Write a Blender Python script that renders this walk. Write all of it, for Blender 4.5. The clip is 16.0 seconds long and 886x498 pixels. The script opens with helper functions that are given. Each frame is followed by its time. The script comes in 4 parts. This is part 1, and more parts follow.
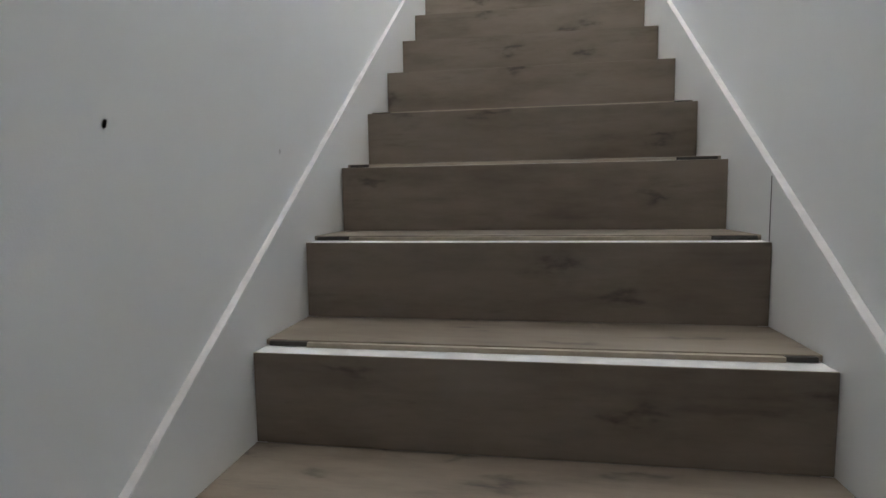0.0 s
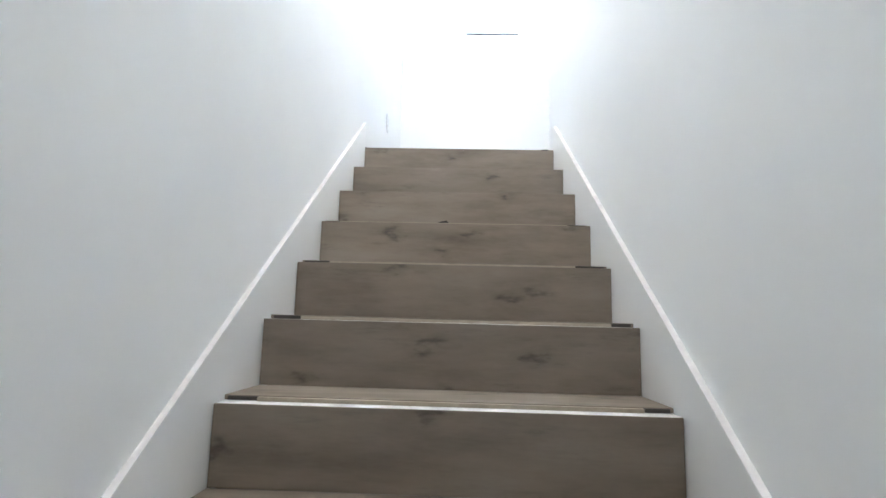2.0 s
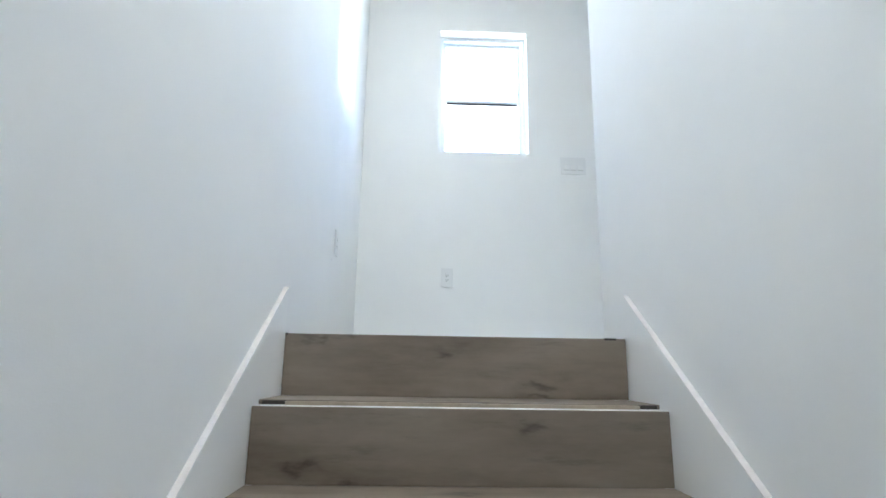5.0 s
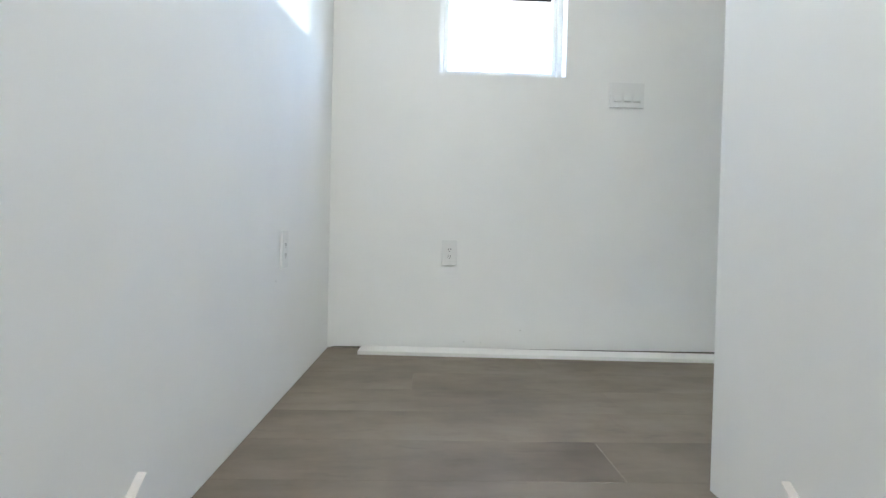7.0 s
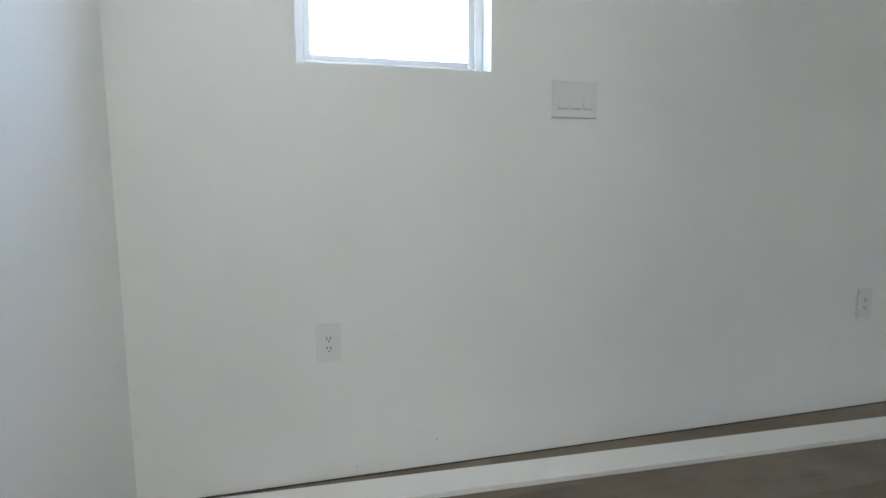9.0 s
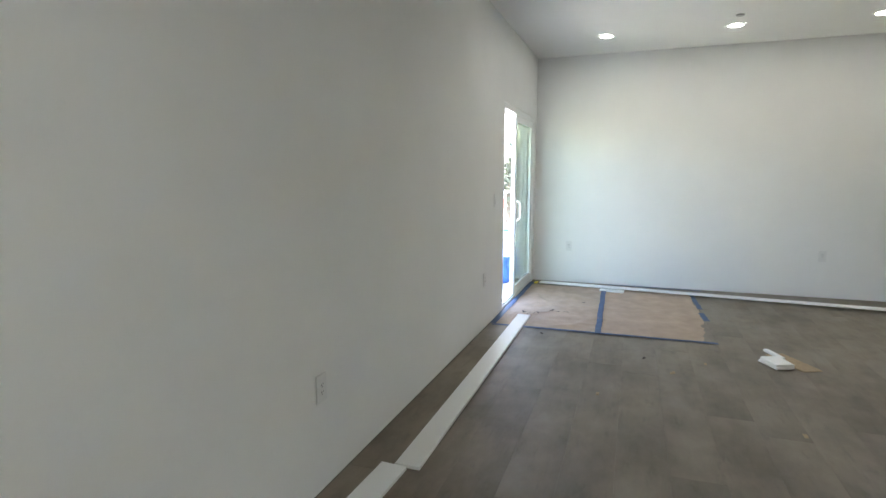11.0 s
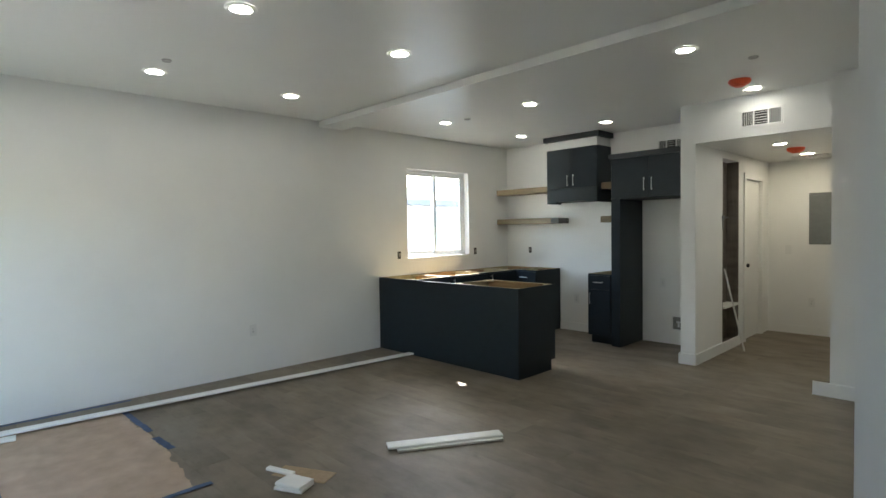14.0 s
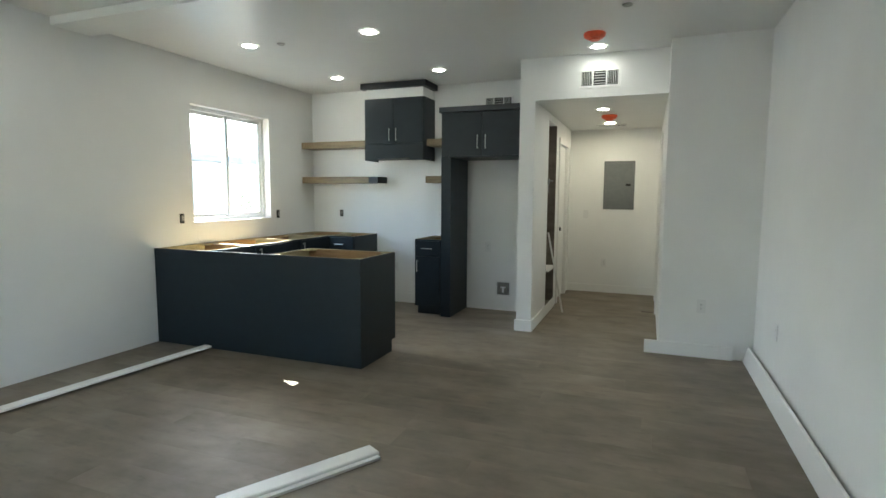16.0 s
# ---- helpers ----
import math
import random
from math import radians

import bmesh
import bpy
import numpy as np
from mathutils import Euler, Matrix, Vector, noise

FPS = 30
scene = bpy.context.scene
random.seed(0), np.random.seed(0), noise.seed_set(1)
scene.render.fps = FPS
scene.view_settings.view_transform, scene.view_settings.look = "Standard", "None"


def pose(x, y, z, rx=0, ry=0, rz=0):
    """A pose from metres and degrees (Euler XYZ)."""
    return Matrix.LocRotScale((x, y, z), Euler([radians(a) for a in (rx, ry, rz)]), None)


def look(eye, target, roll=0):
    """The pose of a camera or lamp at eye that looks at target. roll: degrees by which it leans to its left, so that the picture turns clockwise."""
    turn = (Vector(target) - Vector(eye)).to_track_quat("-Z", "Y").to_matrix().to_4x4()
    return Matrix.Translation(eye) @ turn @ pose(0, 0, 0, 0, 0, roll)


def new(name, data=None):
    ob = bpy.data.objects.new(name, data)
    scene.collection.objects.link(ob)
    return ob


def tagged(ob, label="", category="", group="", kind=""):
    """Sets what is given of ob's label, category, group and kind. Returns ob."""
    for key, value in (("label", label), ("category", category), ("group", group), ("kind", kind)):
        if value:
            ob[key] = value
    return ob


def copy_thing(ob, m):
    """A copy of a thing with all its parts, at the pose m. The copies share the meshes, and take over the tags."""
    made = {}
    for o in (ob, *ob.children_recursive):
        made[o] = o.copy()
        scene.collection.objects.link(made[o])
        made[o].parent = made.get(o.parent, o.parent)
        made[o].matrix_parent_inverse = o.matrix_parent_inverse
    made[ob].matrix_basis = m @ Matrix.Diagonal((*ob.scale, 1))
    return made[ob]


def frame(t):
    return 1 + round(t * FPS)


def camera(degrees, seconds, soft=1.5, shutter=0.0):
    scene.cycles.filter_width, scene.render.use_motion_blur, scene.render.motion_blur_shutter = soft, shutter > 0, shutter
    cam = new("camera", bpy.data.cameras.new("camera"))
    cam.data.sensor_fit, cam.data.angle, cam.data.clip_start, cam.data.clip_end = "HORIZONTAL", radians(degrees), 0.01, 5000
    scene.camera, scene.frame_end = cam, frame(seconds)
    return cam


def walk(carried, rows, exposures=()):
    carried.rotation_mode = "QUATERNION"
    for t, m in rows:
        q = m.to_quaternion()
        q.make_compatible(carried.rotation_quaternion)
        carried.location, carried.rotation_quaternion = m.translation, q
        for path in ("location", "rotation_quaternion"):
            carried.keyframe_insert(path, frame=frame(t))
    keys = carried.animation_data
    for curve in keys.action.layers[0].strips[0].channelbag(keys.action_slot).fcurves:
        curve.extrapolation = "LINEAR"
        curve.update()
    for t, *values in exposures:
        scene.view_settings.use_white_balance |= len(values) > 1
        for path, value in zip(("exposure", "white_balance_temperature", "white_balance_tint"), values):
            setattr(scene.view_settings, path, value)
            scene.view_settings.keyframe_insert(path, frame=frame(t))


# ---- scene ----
cam = camera(79.5, 16.0)
PATH = [
    (0, (0.522, -3.58, -1.61), (0.206, -1.614, -1.798), -0.8),
    (0.5, (0.513, -3.326, -1.418), (0.41, -1.329, -1.453), -1.0),
    (1, (0.493, -3.119, -1.251), (0.6, -1.123, -1.181), -1.5),
    (1.5, (0.548, -2.953, -1.07), (0.502, -0.955, -0.972), 0.9),
    (2, (0.541, -2.789, -0.963), (0.469, -0.812, -0.672), 1.5),
    (2.5, (0.505, -2.589, -0.784), (0.52, -0.619, -0.444), -0.4),
    (3, (0.496, -2.414, -0.64), (0.521, -0.451, -0.254), 0.7),
    (3.5, (0.434, -2.207, -0.533), (0.426, -0.267, -0.047), 1.0),
    (4, (0.43, -1.998, -0.407), (0.564, -0.045, 0.004), -0.7),
    (4.5, (0.443, -1.816, -0.234), (0.503, 0.142, 0.167), -0.2),
    (5, (0.414, -1.625, -0.099), (0.475, 0.326, 0.34), 0.9),
    (7.3, (0.44, -0.735, 0.534), (0.504, 1.263, 0.474), 1.4),
    (7.5, (0.462, -0.651, 0.500), (0.491, 1.349, 0.475), 1.5),
    (8, (0.438, -0.446, 0.668), (0.652, 1.543, 0.693), 1.6),
    (8.5, (0.487, -0.233, 0.808), (0.741, 1.746, 0.669), 2.5),
    (9, (0.48, -0.004, 0.929), (0.984, 1.917, 0.694), -0.3),
    (9.2, (0.476, 0.07, 0.94), (1.2, 1.914, 0.667), -0.9),
    (11.3, (1.016, 0.523, 1.333), (2.961, 0.933, 1.118), -0.7),
    (11.5, (1.085, 0.564, 1.35), (3.064, 0.795, 1.173), -1.0),
    (12, (1.238, 0.625, 1.432), (3.231, 0.489, 1.341), 2.4),
    (12.5, (1.442, 0.791, 1.39), (3.34, 0.168, 1.295), -1.0),
    (13, (1.698, 0.884, 1.451), (3.514, 0.057, 1.319), 1.1),
    (13.3, (1.881, 0.884, 1.432), (3.648, -0.049, 1.347), 1.8),
    (13.5, (1.986, 0.89, 1.432), (3.676, -0.178, 1.361), 2.0),
    (14, (2.262, 0.948, 1.449), (3.695, -0.445, 1.379), -0.9),
    (14.5, (2.523, 0.899, 1.444), (3.846, -0.598, 1.355), 1.1),
    (15, (2.775, 0.773, 1.431), (3.899, -0.879, 1.341), 1.8),
    (15.5, (3.052, 0.672, 1.443), (3.771, -1.189, 1.306), 0.0),
    (16, (3.316, 0.523, 1.386), (4.03, -1.334, 1.182), 0.3),
]
EXPOSURES = [(0, 5.77, 6000, 14), (0.5, 5.9, 5950, 14), (1, 6.0, 5850, 13), (1.5, 6.1, 5850, 13), (3.5, 5.6, 5750, 10), (5.2, 5.19, 5700, 9.5), (7.3, 4.86, 6200, 10.5), (9.2, 4.44, 6200, 11), (11.3, 4.28, 6650, 10), (12.5, 3.93, 6650, 10.5), (13.5, 3.87, 6600, 9), (14.5, 3.88, 6600, 7.5), (16, 4.2, 6350, 4.5)]
walk(cam, [(t, look(eye, target, roll)) for t, eye, target, roll in PATH], EXPOSURES)

# ---- world and sun ----
SUN_FROM = Vector((0.665, -0.355, 0.715)).normalized()
world = bpy.data.worlds.new("world")
scene.world = world
world.use_nodes = True
wn = world.node_tree.nodes
sky = wn.new("ShaderNodeTexSky")
sky.sky_type = "NISHITA"
sky.sun_disc = False
sky.sun_elevation = math.asin(SUN_FROM.z)
sky.sun_rotation = math.atan2(SUN_FROM.x, SUN_FROM.y)
sky.air_density, sky.dust_density = 1.0, 2.0
wn["Background"].inputs["Strength"].default_value = 0.15
world.node_tree.links.new(sky.outputs["Color"], wn["Background"].inputs["Color"])

sun_data = bpy.data.lights.new("sun", "SUN")
sun_data.energy, sun_data.angle, sun_data.color = 4.0, radians(0.5), (1.0, 0.965, 0.90)
sun = new("sun", sun_data)
sun.matrix_world = look(SUN_FROM * 40, (0, 0, 0))

# sky light entering by the landing window
skylight = bpy.data.lights.new("landing_sky", "AREA")
skylight.shape, skylight.size, skylight.size_y, skylight.energy = "RECTANGLE", 0.595, 0.895, 0.02
skylight.color = (0.90, 0.96, 1.0)
new("landing_sky", skylight).matrix_world = look((0.7715, 1.825, 1.7325), (0.7715, 0.0, 1.7325))

# added spot lamp outside, source unseen: bright west-wall patch through the landing window
patch_spot = bpy.data.lights.new("wall_patch_spot", "SPOT")
patch_spot.energy, patch_spot.spot_size, patch_spot.spot_blend, patch_spot.shadow_soft_size = 230.0, radians(6), 0.3, 0.10
new("wall_patch_spot", patch_spot).matrix_world = look((11.0, 12.7, 2.85), (0.77, 1.70, 1.72))


# ---- materials ----
def material(name, base=(0.8, 0.8, 0.8), rough=0.5, metal=0.0):
    m = bpy.data.materials.new(name)
    m.use_nodes = True
    b = m.node_tree.nodes["Principled BSDF"]
    b.inputs["Base Color"].default_value = (*base, 1)
    b.inputs["Roughness"].default_value = rough
    b.inputs["Metallic"].default_value = metal
    return m, m.node_tree.nodes, m.node_tree.links, b


def noise_node(n, l, vec, scale, detail=4.0, rough=0.55):
    t = n.new("ShaderNodeTexNoise")
    t.inputs["Scale"].default_value = scale
    t.inputs["Detail"].default_value = detail
    t.inputs["Roughness"].default_value = rough
    if vec is not None:
        l.new(vec, t.inputs["Vector"])
    return t.outputs["Fac"]


def ramp(n, l, fac, stops):
    r = n.new("ShaderNodeValToRGB")
    e = r.color_ramp.elements
    while len(e) < len(stops):
        e.new(0.5)
    for el, (p, c) in zip(e, stops):
        el.position, el.color = p, (*c, 1)
    l.new(fac, r.inputs["Fac"])
    return r.outputs["Color"]


def bump(n, l, b, height, strength, distance=0.002):
    k = n.new("ShaderNodeBump")
    k.inputs["Strength"].default_value = strength
    k.inputs["Distance"].default_value = distance
    l.new(height, k.inputs["Height"])
    l.new(k.outputs["Normal"], b.inputs["Normal"])


def coords(n, l, scale=(1, 1, 1), randomise=False, where="Object"):
    tc = n.new("ShaderNodeTexCoord")
    mp = n.new("ShaderNodeMapping")
    mp.inputs["Scale"].default_value = scale
    l.new(tc.outputs[where], mp.inputs["Vector"])
    if randomise:
        oi = n.new("ShaderNodeObjectInfo")
        mul = n.new("ShaderNodeVectorMath")
        mul.operation = "MULTIPLY"
        mul.inputs[1].default_value = (37.0, 53.0, 71.0)
        l.new(oi.outputs["Random"], mul.inputs[0])
        l.new(mul.outputs["Vector"], mp.inputs["Location"])
    return mp.outputs["Vector"]


def painted(name, base, rough, mottle=0.04, relief=0.12, grain=260.0):
    """Rolled wall paint: faint orange-peel relief, broad patches and a few scuffs."""
    m, n, l, b = material(name, base, rough)
    v = coords(n, l)
    lo = tuple(c * (1 - mottle) for c in base)
    l.new(ramp(n, l, noise_node(n, l, v, 1.3, 6), [(0.3, lo), (0.7, base)]), b.inputs["Base Color"])
    bump(n, l, b, noise_node(n, l, v, grain, 3), relief, 0.0015)
    rr = n.new("ShaderNodeMapRange")
    rr.inputs["To Min"].default_value, rr.inputs["To Max"].default_value = rough - 0.06, rough + 0.08
    l.new(noise_node(n, l, v, 5, 3), rr.inputs["Value"])
    l.new(rr.outputs["Result"], b.inputs["Roughness"])
    return m


def wood(name, dark, mid, light, rough, grain=(1.6, 26, 26), knots=True, relief=0.15, figure=0.45, dusty=False, cloud=(0.9, 5.5, 5.5), streak=0.8, knot=0.8):
    """Boards whose grain runs along local x, each board with its own stretch of figure."""
    m, n, l, b = material(name, mid, rough)
    v = coords(n, l, grain, True)
    broad = noise_node(n, l, coords(n, l, cloud, True), 1.6, 5, 0.6)
    fine = noise_node(n, l, v, 3.2, 8, 0.65)
    mix = n.new("ShaderNodeMath")
    mix.operation = "MULTIPLY_ADD"
    mix.inputs[1].default_value = figure
    l.new(fine, mix.inputs[0])
    half = n.new("ShaderNodeMath")
    half.operation = "MULTIPLY"
    half.inputs[1].default_value = 1.0 - figure
    l.new(broad, half.inputs[0])
    l.new(half.outputs[0], mix.inputs[2])
    col = ramp(n, l, mix.outputs[0], [(0.34, dark), (0.5, mid), (0.68, light)])
    if knots:
        vo = n.new("ShaderNodeTexVoronoi")
        vo.inputs["Scale"].default_value = 1.0
        warp = n.new("ShaderNodeVectorMath")
        warp.operation = "ADD"
        wv = n.new("ShaderNodeVectorMath")
        wv.operation = "SCALE"
        wv.inputs["Scale"].default_value = 0.6
        tn = n.new("ShaderNodeTexNoise")
        tn.inputs["Scale"].default_value = 4.5
        tn.inputs["Detail"].default_value = 5.0
        kv = coords(n, l, (2.6, 6.5, 6.5), True)
        l.new(kv, tn.inputs["Vector"])
        l.new(tn.outputs["Color"], wv.inputs[0])
        l.new(kv, warp.inputs[0])
        l.new(wv.outputs["Vector"], warp.inputs[1])
        sp, ad, cb = n.new("ShaderNodeSeparateXYZ"), n.new("ShaderNodeMath"), n.new("ShaderNodeCombineXYZ")
        l.new(warp.outputs["Vector"], sp.inputs[0])
        l.new(sp.outputs["Y"], ad.inputs[0])
        l.new(sp.outputs["Z"], ad.inputs[1])
        l.new(sp.outputs["X"], cb.inputs["X"])
        l.new(ad.outputs[0], cb.inputs["Y"])
        vo.voronoi_dimensions = "2D"
        l.new(cb.outputs["Vector"], vo.inputs["Vector"])
        kf = ramp(n, l, vo.outputs["Distance"], [(0.0, (0.30, 0.29, 0.28)), (0.05, (0.52, 0.51, 0.50)), (0.11, (0.86, 0.85, 0.84)), (0.24, (1, 1, 1))])
        mu = n.new("ShaderNodeMix")
        mu.data_type, mu.blend_type = "RGBA", "MULTIPLY"
        mu.inputs["Factor"].default_value = knot
        l.new(col, mu.inputs["A"])
        l.new(kf, mu.inputs["B"])
        col = mu.outputs["Result"]
        # wispy dark streaks along the grain
        wisp = ramp(n, l, noise_node(n, l, coords(n, l, (2.2, 15, 15), True), 1.5, 9, 0.7), [(0.30, (0.66, 0.65, 0.64)), (0.40, (0.93, 0.925, 0.92)), (0.48, (1, 1, 1))])
        mw = n.new("ShaderNodeMix")
        mw.data_type, mw.blend_type = "RGBA", "MULTIPLY"
        mw.inputs["Factor"].default_value = streak
        l.new(col, mw.inputs["A"])
        l.new(wisp, mw.inputs["B"])
        col = mw.outputs["Result"]
    oi = n.new("ShaderNodeObjectInfo")
    hs = n.new("ShaderNodeHueSaturation")
    vr = n.new("ShaderNodeMapRange")
    vr.inputs["To Min"].default_value, vr.inputs["To Max"].default_value = (0.95, 1.05) if dusty else (0.9, 1.1)
    l.new(oi.outputs["Random"], vr.inputs["Value"])
    l.new(vr.outputs["Result"], hs.inputs["Value"])
    l.new(col, hs.inputs["Color"])
    out = hs.outputs["Color"]
    if dusty:
        geo = n.new("ShaderNodeNewGeometry")
        film = ramp(n, l, noise_node(n, l, geo.outputs["Position"], 1.7, 6, 0.62), [(0.32, (0.80, 0.78, 0.76)), (0.52, (1.0, 1.0, 1.0)), (0.72, (1.16, 1.15, 1.13))])
        dm = n.new("ShaderNodeMix")
        dm.data_type, dm.blend_type = "RGBA", "MULTIPLY"
        dm.inputs["Factor"].default_value = 1.0
        l.new(out, dm.inputs["A"])
        l.new(film, dm.inputs["B"])
        out = dm.outputs["Result"]
        rr = n.new("ShaderNodeMapRange")
        rr.inputs["To Min"].default_value, rr.inputs["To Max"].default_value = rough - 0.10, rough + 0.14
        l.new(noise_node(n, l, geo.outputs["Position"], 3.1, 5), rr.inputs["Value"])
        l.new(rr.outputs["Result"], b.inputs["Roughness"])
    l.new(out, b.inputs["Base Color"])
    bump(n, l, b, fine, relief, 0.0008)
    return m


def plain(name, base, rough=0.5, metal=0.0, speckle=0.12, scale=40.0, relief=0.05):
    m, n, l, b = material(name, base, rough, metal)
    f = noise_node(n, l, coords(n, l), scale, 5)
    l.new(ramp(n, l, f, [(0.3, tuple(c * (1 - speckle) for c in base)), (0.7, tuple(min(1, c * (1 + speckle)) for c in base))]), b.inputs["Base Color"])
    if relief:
        bump(n, l, b, f, relief, 0.001)
    return m


def glass_material(name="window_glass", tint=(0.93, 0.96, 0.95)):
    m, n, l, b = material(name)
    n.remove(b)
    g = n.new("ShaderNodeBsdfGlossy")
    g.inputs["Roughness"].default_value = 0.02
    t = n.new("ShaderNodeBsdfTransparent")
    t.inputs["Color"].default_value = (*tint, 1)
    lw = n.new("ShaderNodeLayerWeight")
    lw.inputs["Blend"].default_value = 0.5
    pw = n.new("ShaderNodeMath")
    pw.operation = "POWER"
    pw.inputs[1].default_value = 4.0
    l.new(lw.outputs["Facing"], pw.inputs[0])
    fr = n.new("ShaderNodeMapRange")
    fr.inputs["To Min"].default_value, fr.inputs["To Max"].default_value = 0.03, 0.9
    l.new(pw.outputs[0], fr.inputs["Value"])
    mx = n.new("ShaderNodeMixShader")
    l.new(fr.outputs["Result"], mx.inputs["Fac"])
    l.new(t.outputs["BSDF"], mx.inputs[1])
    l.new(g.outputs["BSDF"], mx.inputs[2])
    l.new(mx.outputs["Shader"], n["Material Output"].inputs["Surface"])
    return m


def glow(name, colour, strength):
    m, n, l, b = material(name)
    b.inputs["Emission Color"].default_value = (*colour, 1)
    b.inputs["Emission Strength"].default_value = strength
    return m


WALL = painted("wall_paint", (0.84, 0.838, 0.825), 0.86, 0.06)
CEIL = painted("ceiling_paint", (0.78, 0.775, 0.75), 0.34, 0.03, 0.06)
TRIM = painted("trim_paint", (0.82, 0.815, 0.80), 0.42, 0.03, 0.03, 90)
VINYL = painted("white_vinyl", (0.82, 0.83, 0.83), 0.36, 0.02, 0.0)
PLASTIC = painted("white_plastic", (0.75, 0.75, 0.74), 0.35, 0.02, 0.0)
PLANK = wood("grey_oak_plank", (0.136, 0.106, 0.076), (0.186, 0.151, 0.113), (0.230, 0.193, 0.150), 0.5, (1.2, 7, 7), True, 0.02, 0.12, True, (1.3, 2.2, 2.2), 0.6, 0.28)
STEP = wood("stair_oak_plank", (0.146, 0.110, 0.080), (0.216, 0.172, 0.129), (0.268, 0.221, 0.174), 0.55, (1.2, 9, 9), True, 0.05, 0.22, False, (1.2, 4.0, 4.0))
TONGUE = plain("plank_core", (0.36, 0.30, 0.23), 0.7)
SLOT = plain("plank_groove", (0.045, 0.038, 0.032), 0.8)
# skirt's pinkish top edge, toned down to offset light from the lamps above
DULLED_EDGE = plain("dulled_pink_edge", (0.66, 0.625, 0.60), 0.7, 0, 0.08, 30)
SUBTREAD = plain("primed_plywood", (0.62, 0.60, 0.57), 0.7, 0, 0.2, 18)
NAVY = plain("charcoal_navy_paint", (0.008, 0.015, 0.021), 0.42, 0, 0.12, 12, 0.03)
NAVY.node_tree.nodes["Principled BSDF"].inputs["Specular IOR Level"].default_value = 0.35
NAVY_DARK = plain("dark_crown_paint", (0.018, 0.022, 0.026), 0.42, 0, 0.1, 12, 0.03)
PLY = wood("raw_plywood", (0.27, 0.215, 0.115), (0.38, 0.315, 0.185), (0.47, 0.40, 0.255), 0.6, (1.5, 18, 18), False)
PLY_INNER = wood("varnished_plywood", (0.20, 0.115, 0.05), (0.31, 0.185, 0.085), (0.38, 0.24, 0.12), 0.5, (1.5, 18, 18), False)
SHELFWOOD = wood("shelf_oak", (0.10, 0.07, 0.036), (0.185, 0.138, 0.075), (0.27, 0.21, 0.125), 0.5, (2, 22, 22), False)
CLOSETWOOD = wood("weathered_panel", (0.10, 0.085, 0.07), (0.17, 0.145, 0.12), (0.22, 0.19, 0.16), 0.7, (22, 22, 1.2), False)
STEEL = plain("brushed_nickel", (0.62, 0.61, 0.59), 0.28, 1.0, 0.05, 80, 0)
DULL_STEEL = plain("dull_steel", (0.30, 0.30, 0.30), 0.45, 0.8, 0.15, 60, 0)
PANEL_GREY = plain("grey_enamel", (0.16, 0.17, 0.17), 0.45, 0, 0.06, 20)
PAPER = plain("kraft_paper", (0.40, 0.29, 0.215), 0.75, 0, 0.14, 6, 0.4)
TAPE = plain("blue_masking_tape", (0.055, 0.092, 0.185), 0.65, 0, 0.2, 30)
ORANGE = plain("orange_plastic", (0.90, 0.13, 0.045), 0.4, 0, 0.1, 30)
SCUFF = plain("wall_scuff", (0.56, 0.55, 0.53), 0.8)
DARK = plain("dark_void", (0.02, 0.02, 0.02), 0.8)
CARD = plain("brown_cardboard", (0.38, 0.27, 0.17), 0.8)
YELLOW = plain("yellow_plastic", (0.75, 0.6, 0.03), 0.5)
SUBFLOOR = plain("cement_board", (0.3, 0.28, 0.26), 0.9)
CONCRETE = plain("deck_coating", (0.50, 0.49, 0.47), 0.8, 0, 0.12, 5)
STUCCO = plain("stucco", (0.70, 0.68, 0.64), 0.9, 0, 0.08, 60, 0.3)
TARP = plain("blue_tarp", (0.03, 0.10, 0.38), 0.5, 0, 0.25, 9, 0.3)
FAR_WALL = plain("neighbour_stucco", (0.55, 0.55, 0.54), 0.9, 0, 0.06, 3)
FAR_ROOF = plain("grey_shingle", (0.17, 0.19, 0.215), 0.9, 0, 0.2, 8)
FAR_GLASS = plain("far_window_glass", (0.24, 0.29, 0.33), 0.15)
EARTH = plain("dry_ground", (0.34, 0.30, 0.25), 0.95, 0, 0.25, 0.6, 0.2)
LEAF = plain("leaf_green", (0.11, 0.125, 0.085), 0.7, 0, 0.35, 4)
BARK = plain("bark", (0.13, 0.10, 0.075), 0.9, 0, 0.3, 20, 0.5)
REDCLOTH = plain("faded_red_fabric", (0.36, 0.09, 0.07), 0.8)
GLASS = glass_material()
DOOR_GLASS = glass_material("tinted_door_glass", (0.70, 0.74, 0.695))
LENS = glow("lamp_diffuser", (0.97, 0.97, 0.88), 4.5)
HALL_LENS = glow("hall_lamp_diffuser", (1.0, 0.91, 0.70), 13.0)
# glow of the added stair lights, stronger than the room lamps
ADDED_STAIR_LENS = glow("added_stair_diffuser", (0.97, 0.97, 0.90), 9.5)


# ---- mesh helpers ----
def part(name, bm, mat, parent=None, label=""):
    me = bpy.data.meshes.new(name)
    bm.normal_update()
    bm.to_mesh(me)
    bm.free()
    me.materials.append(mat)
    ob = new(name, me)
    if parent is not None:
        ob.parent = parent
    if label:
        ob["label"] = label
    return ob


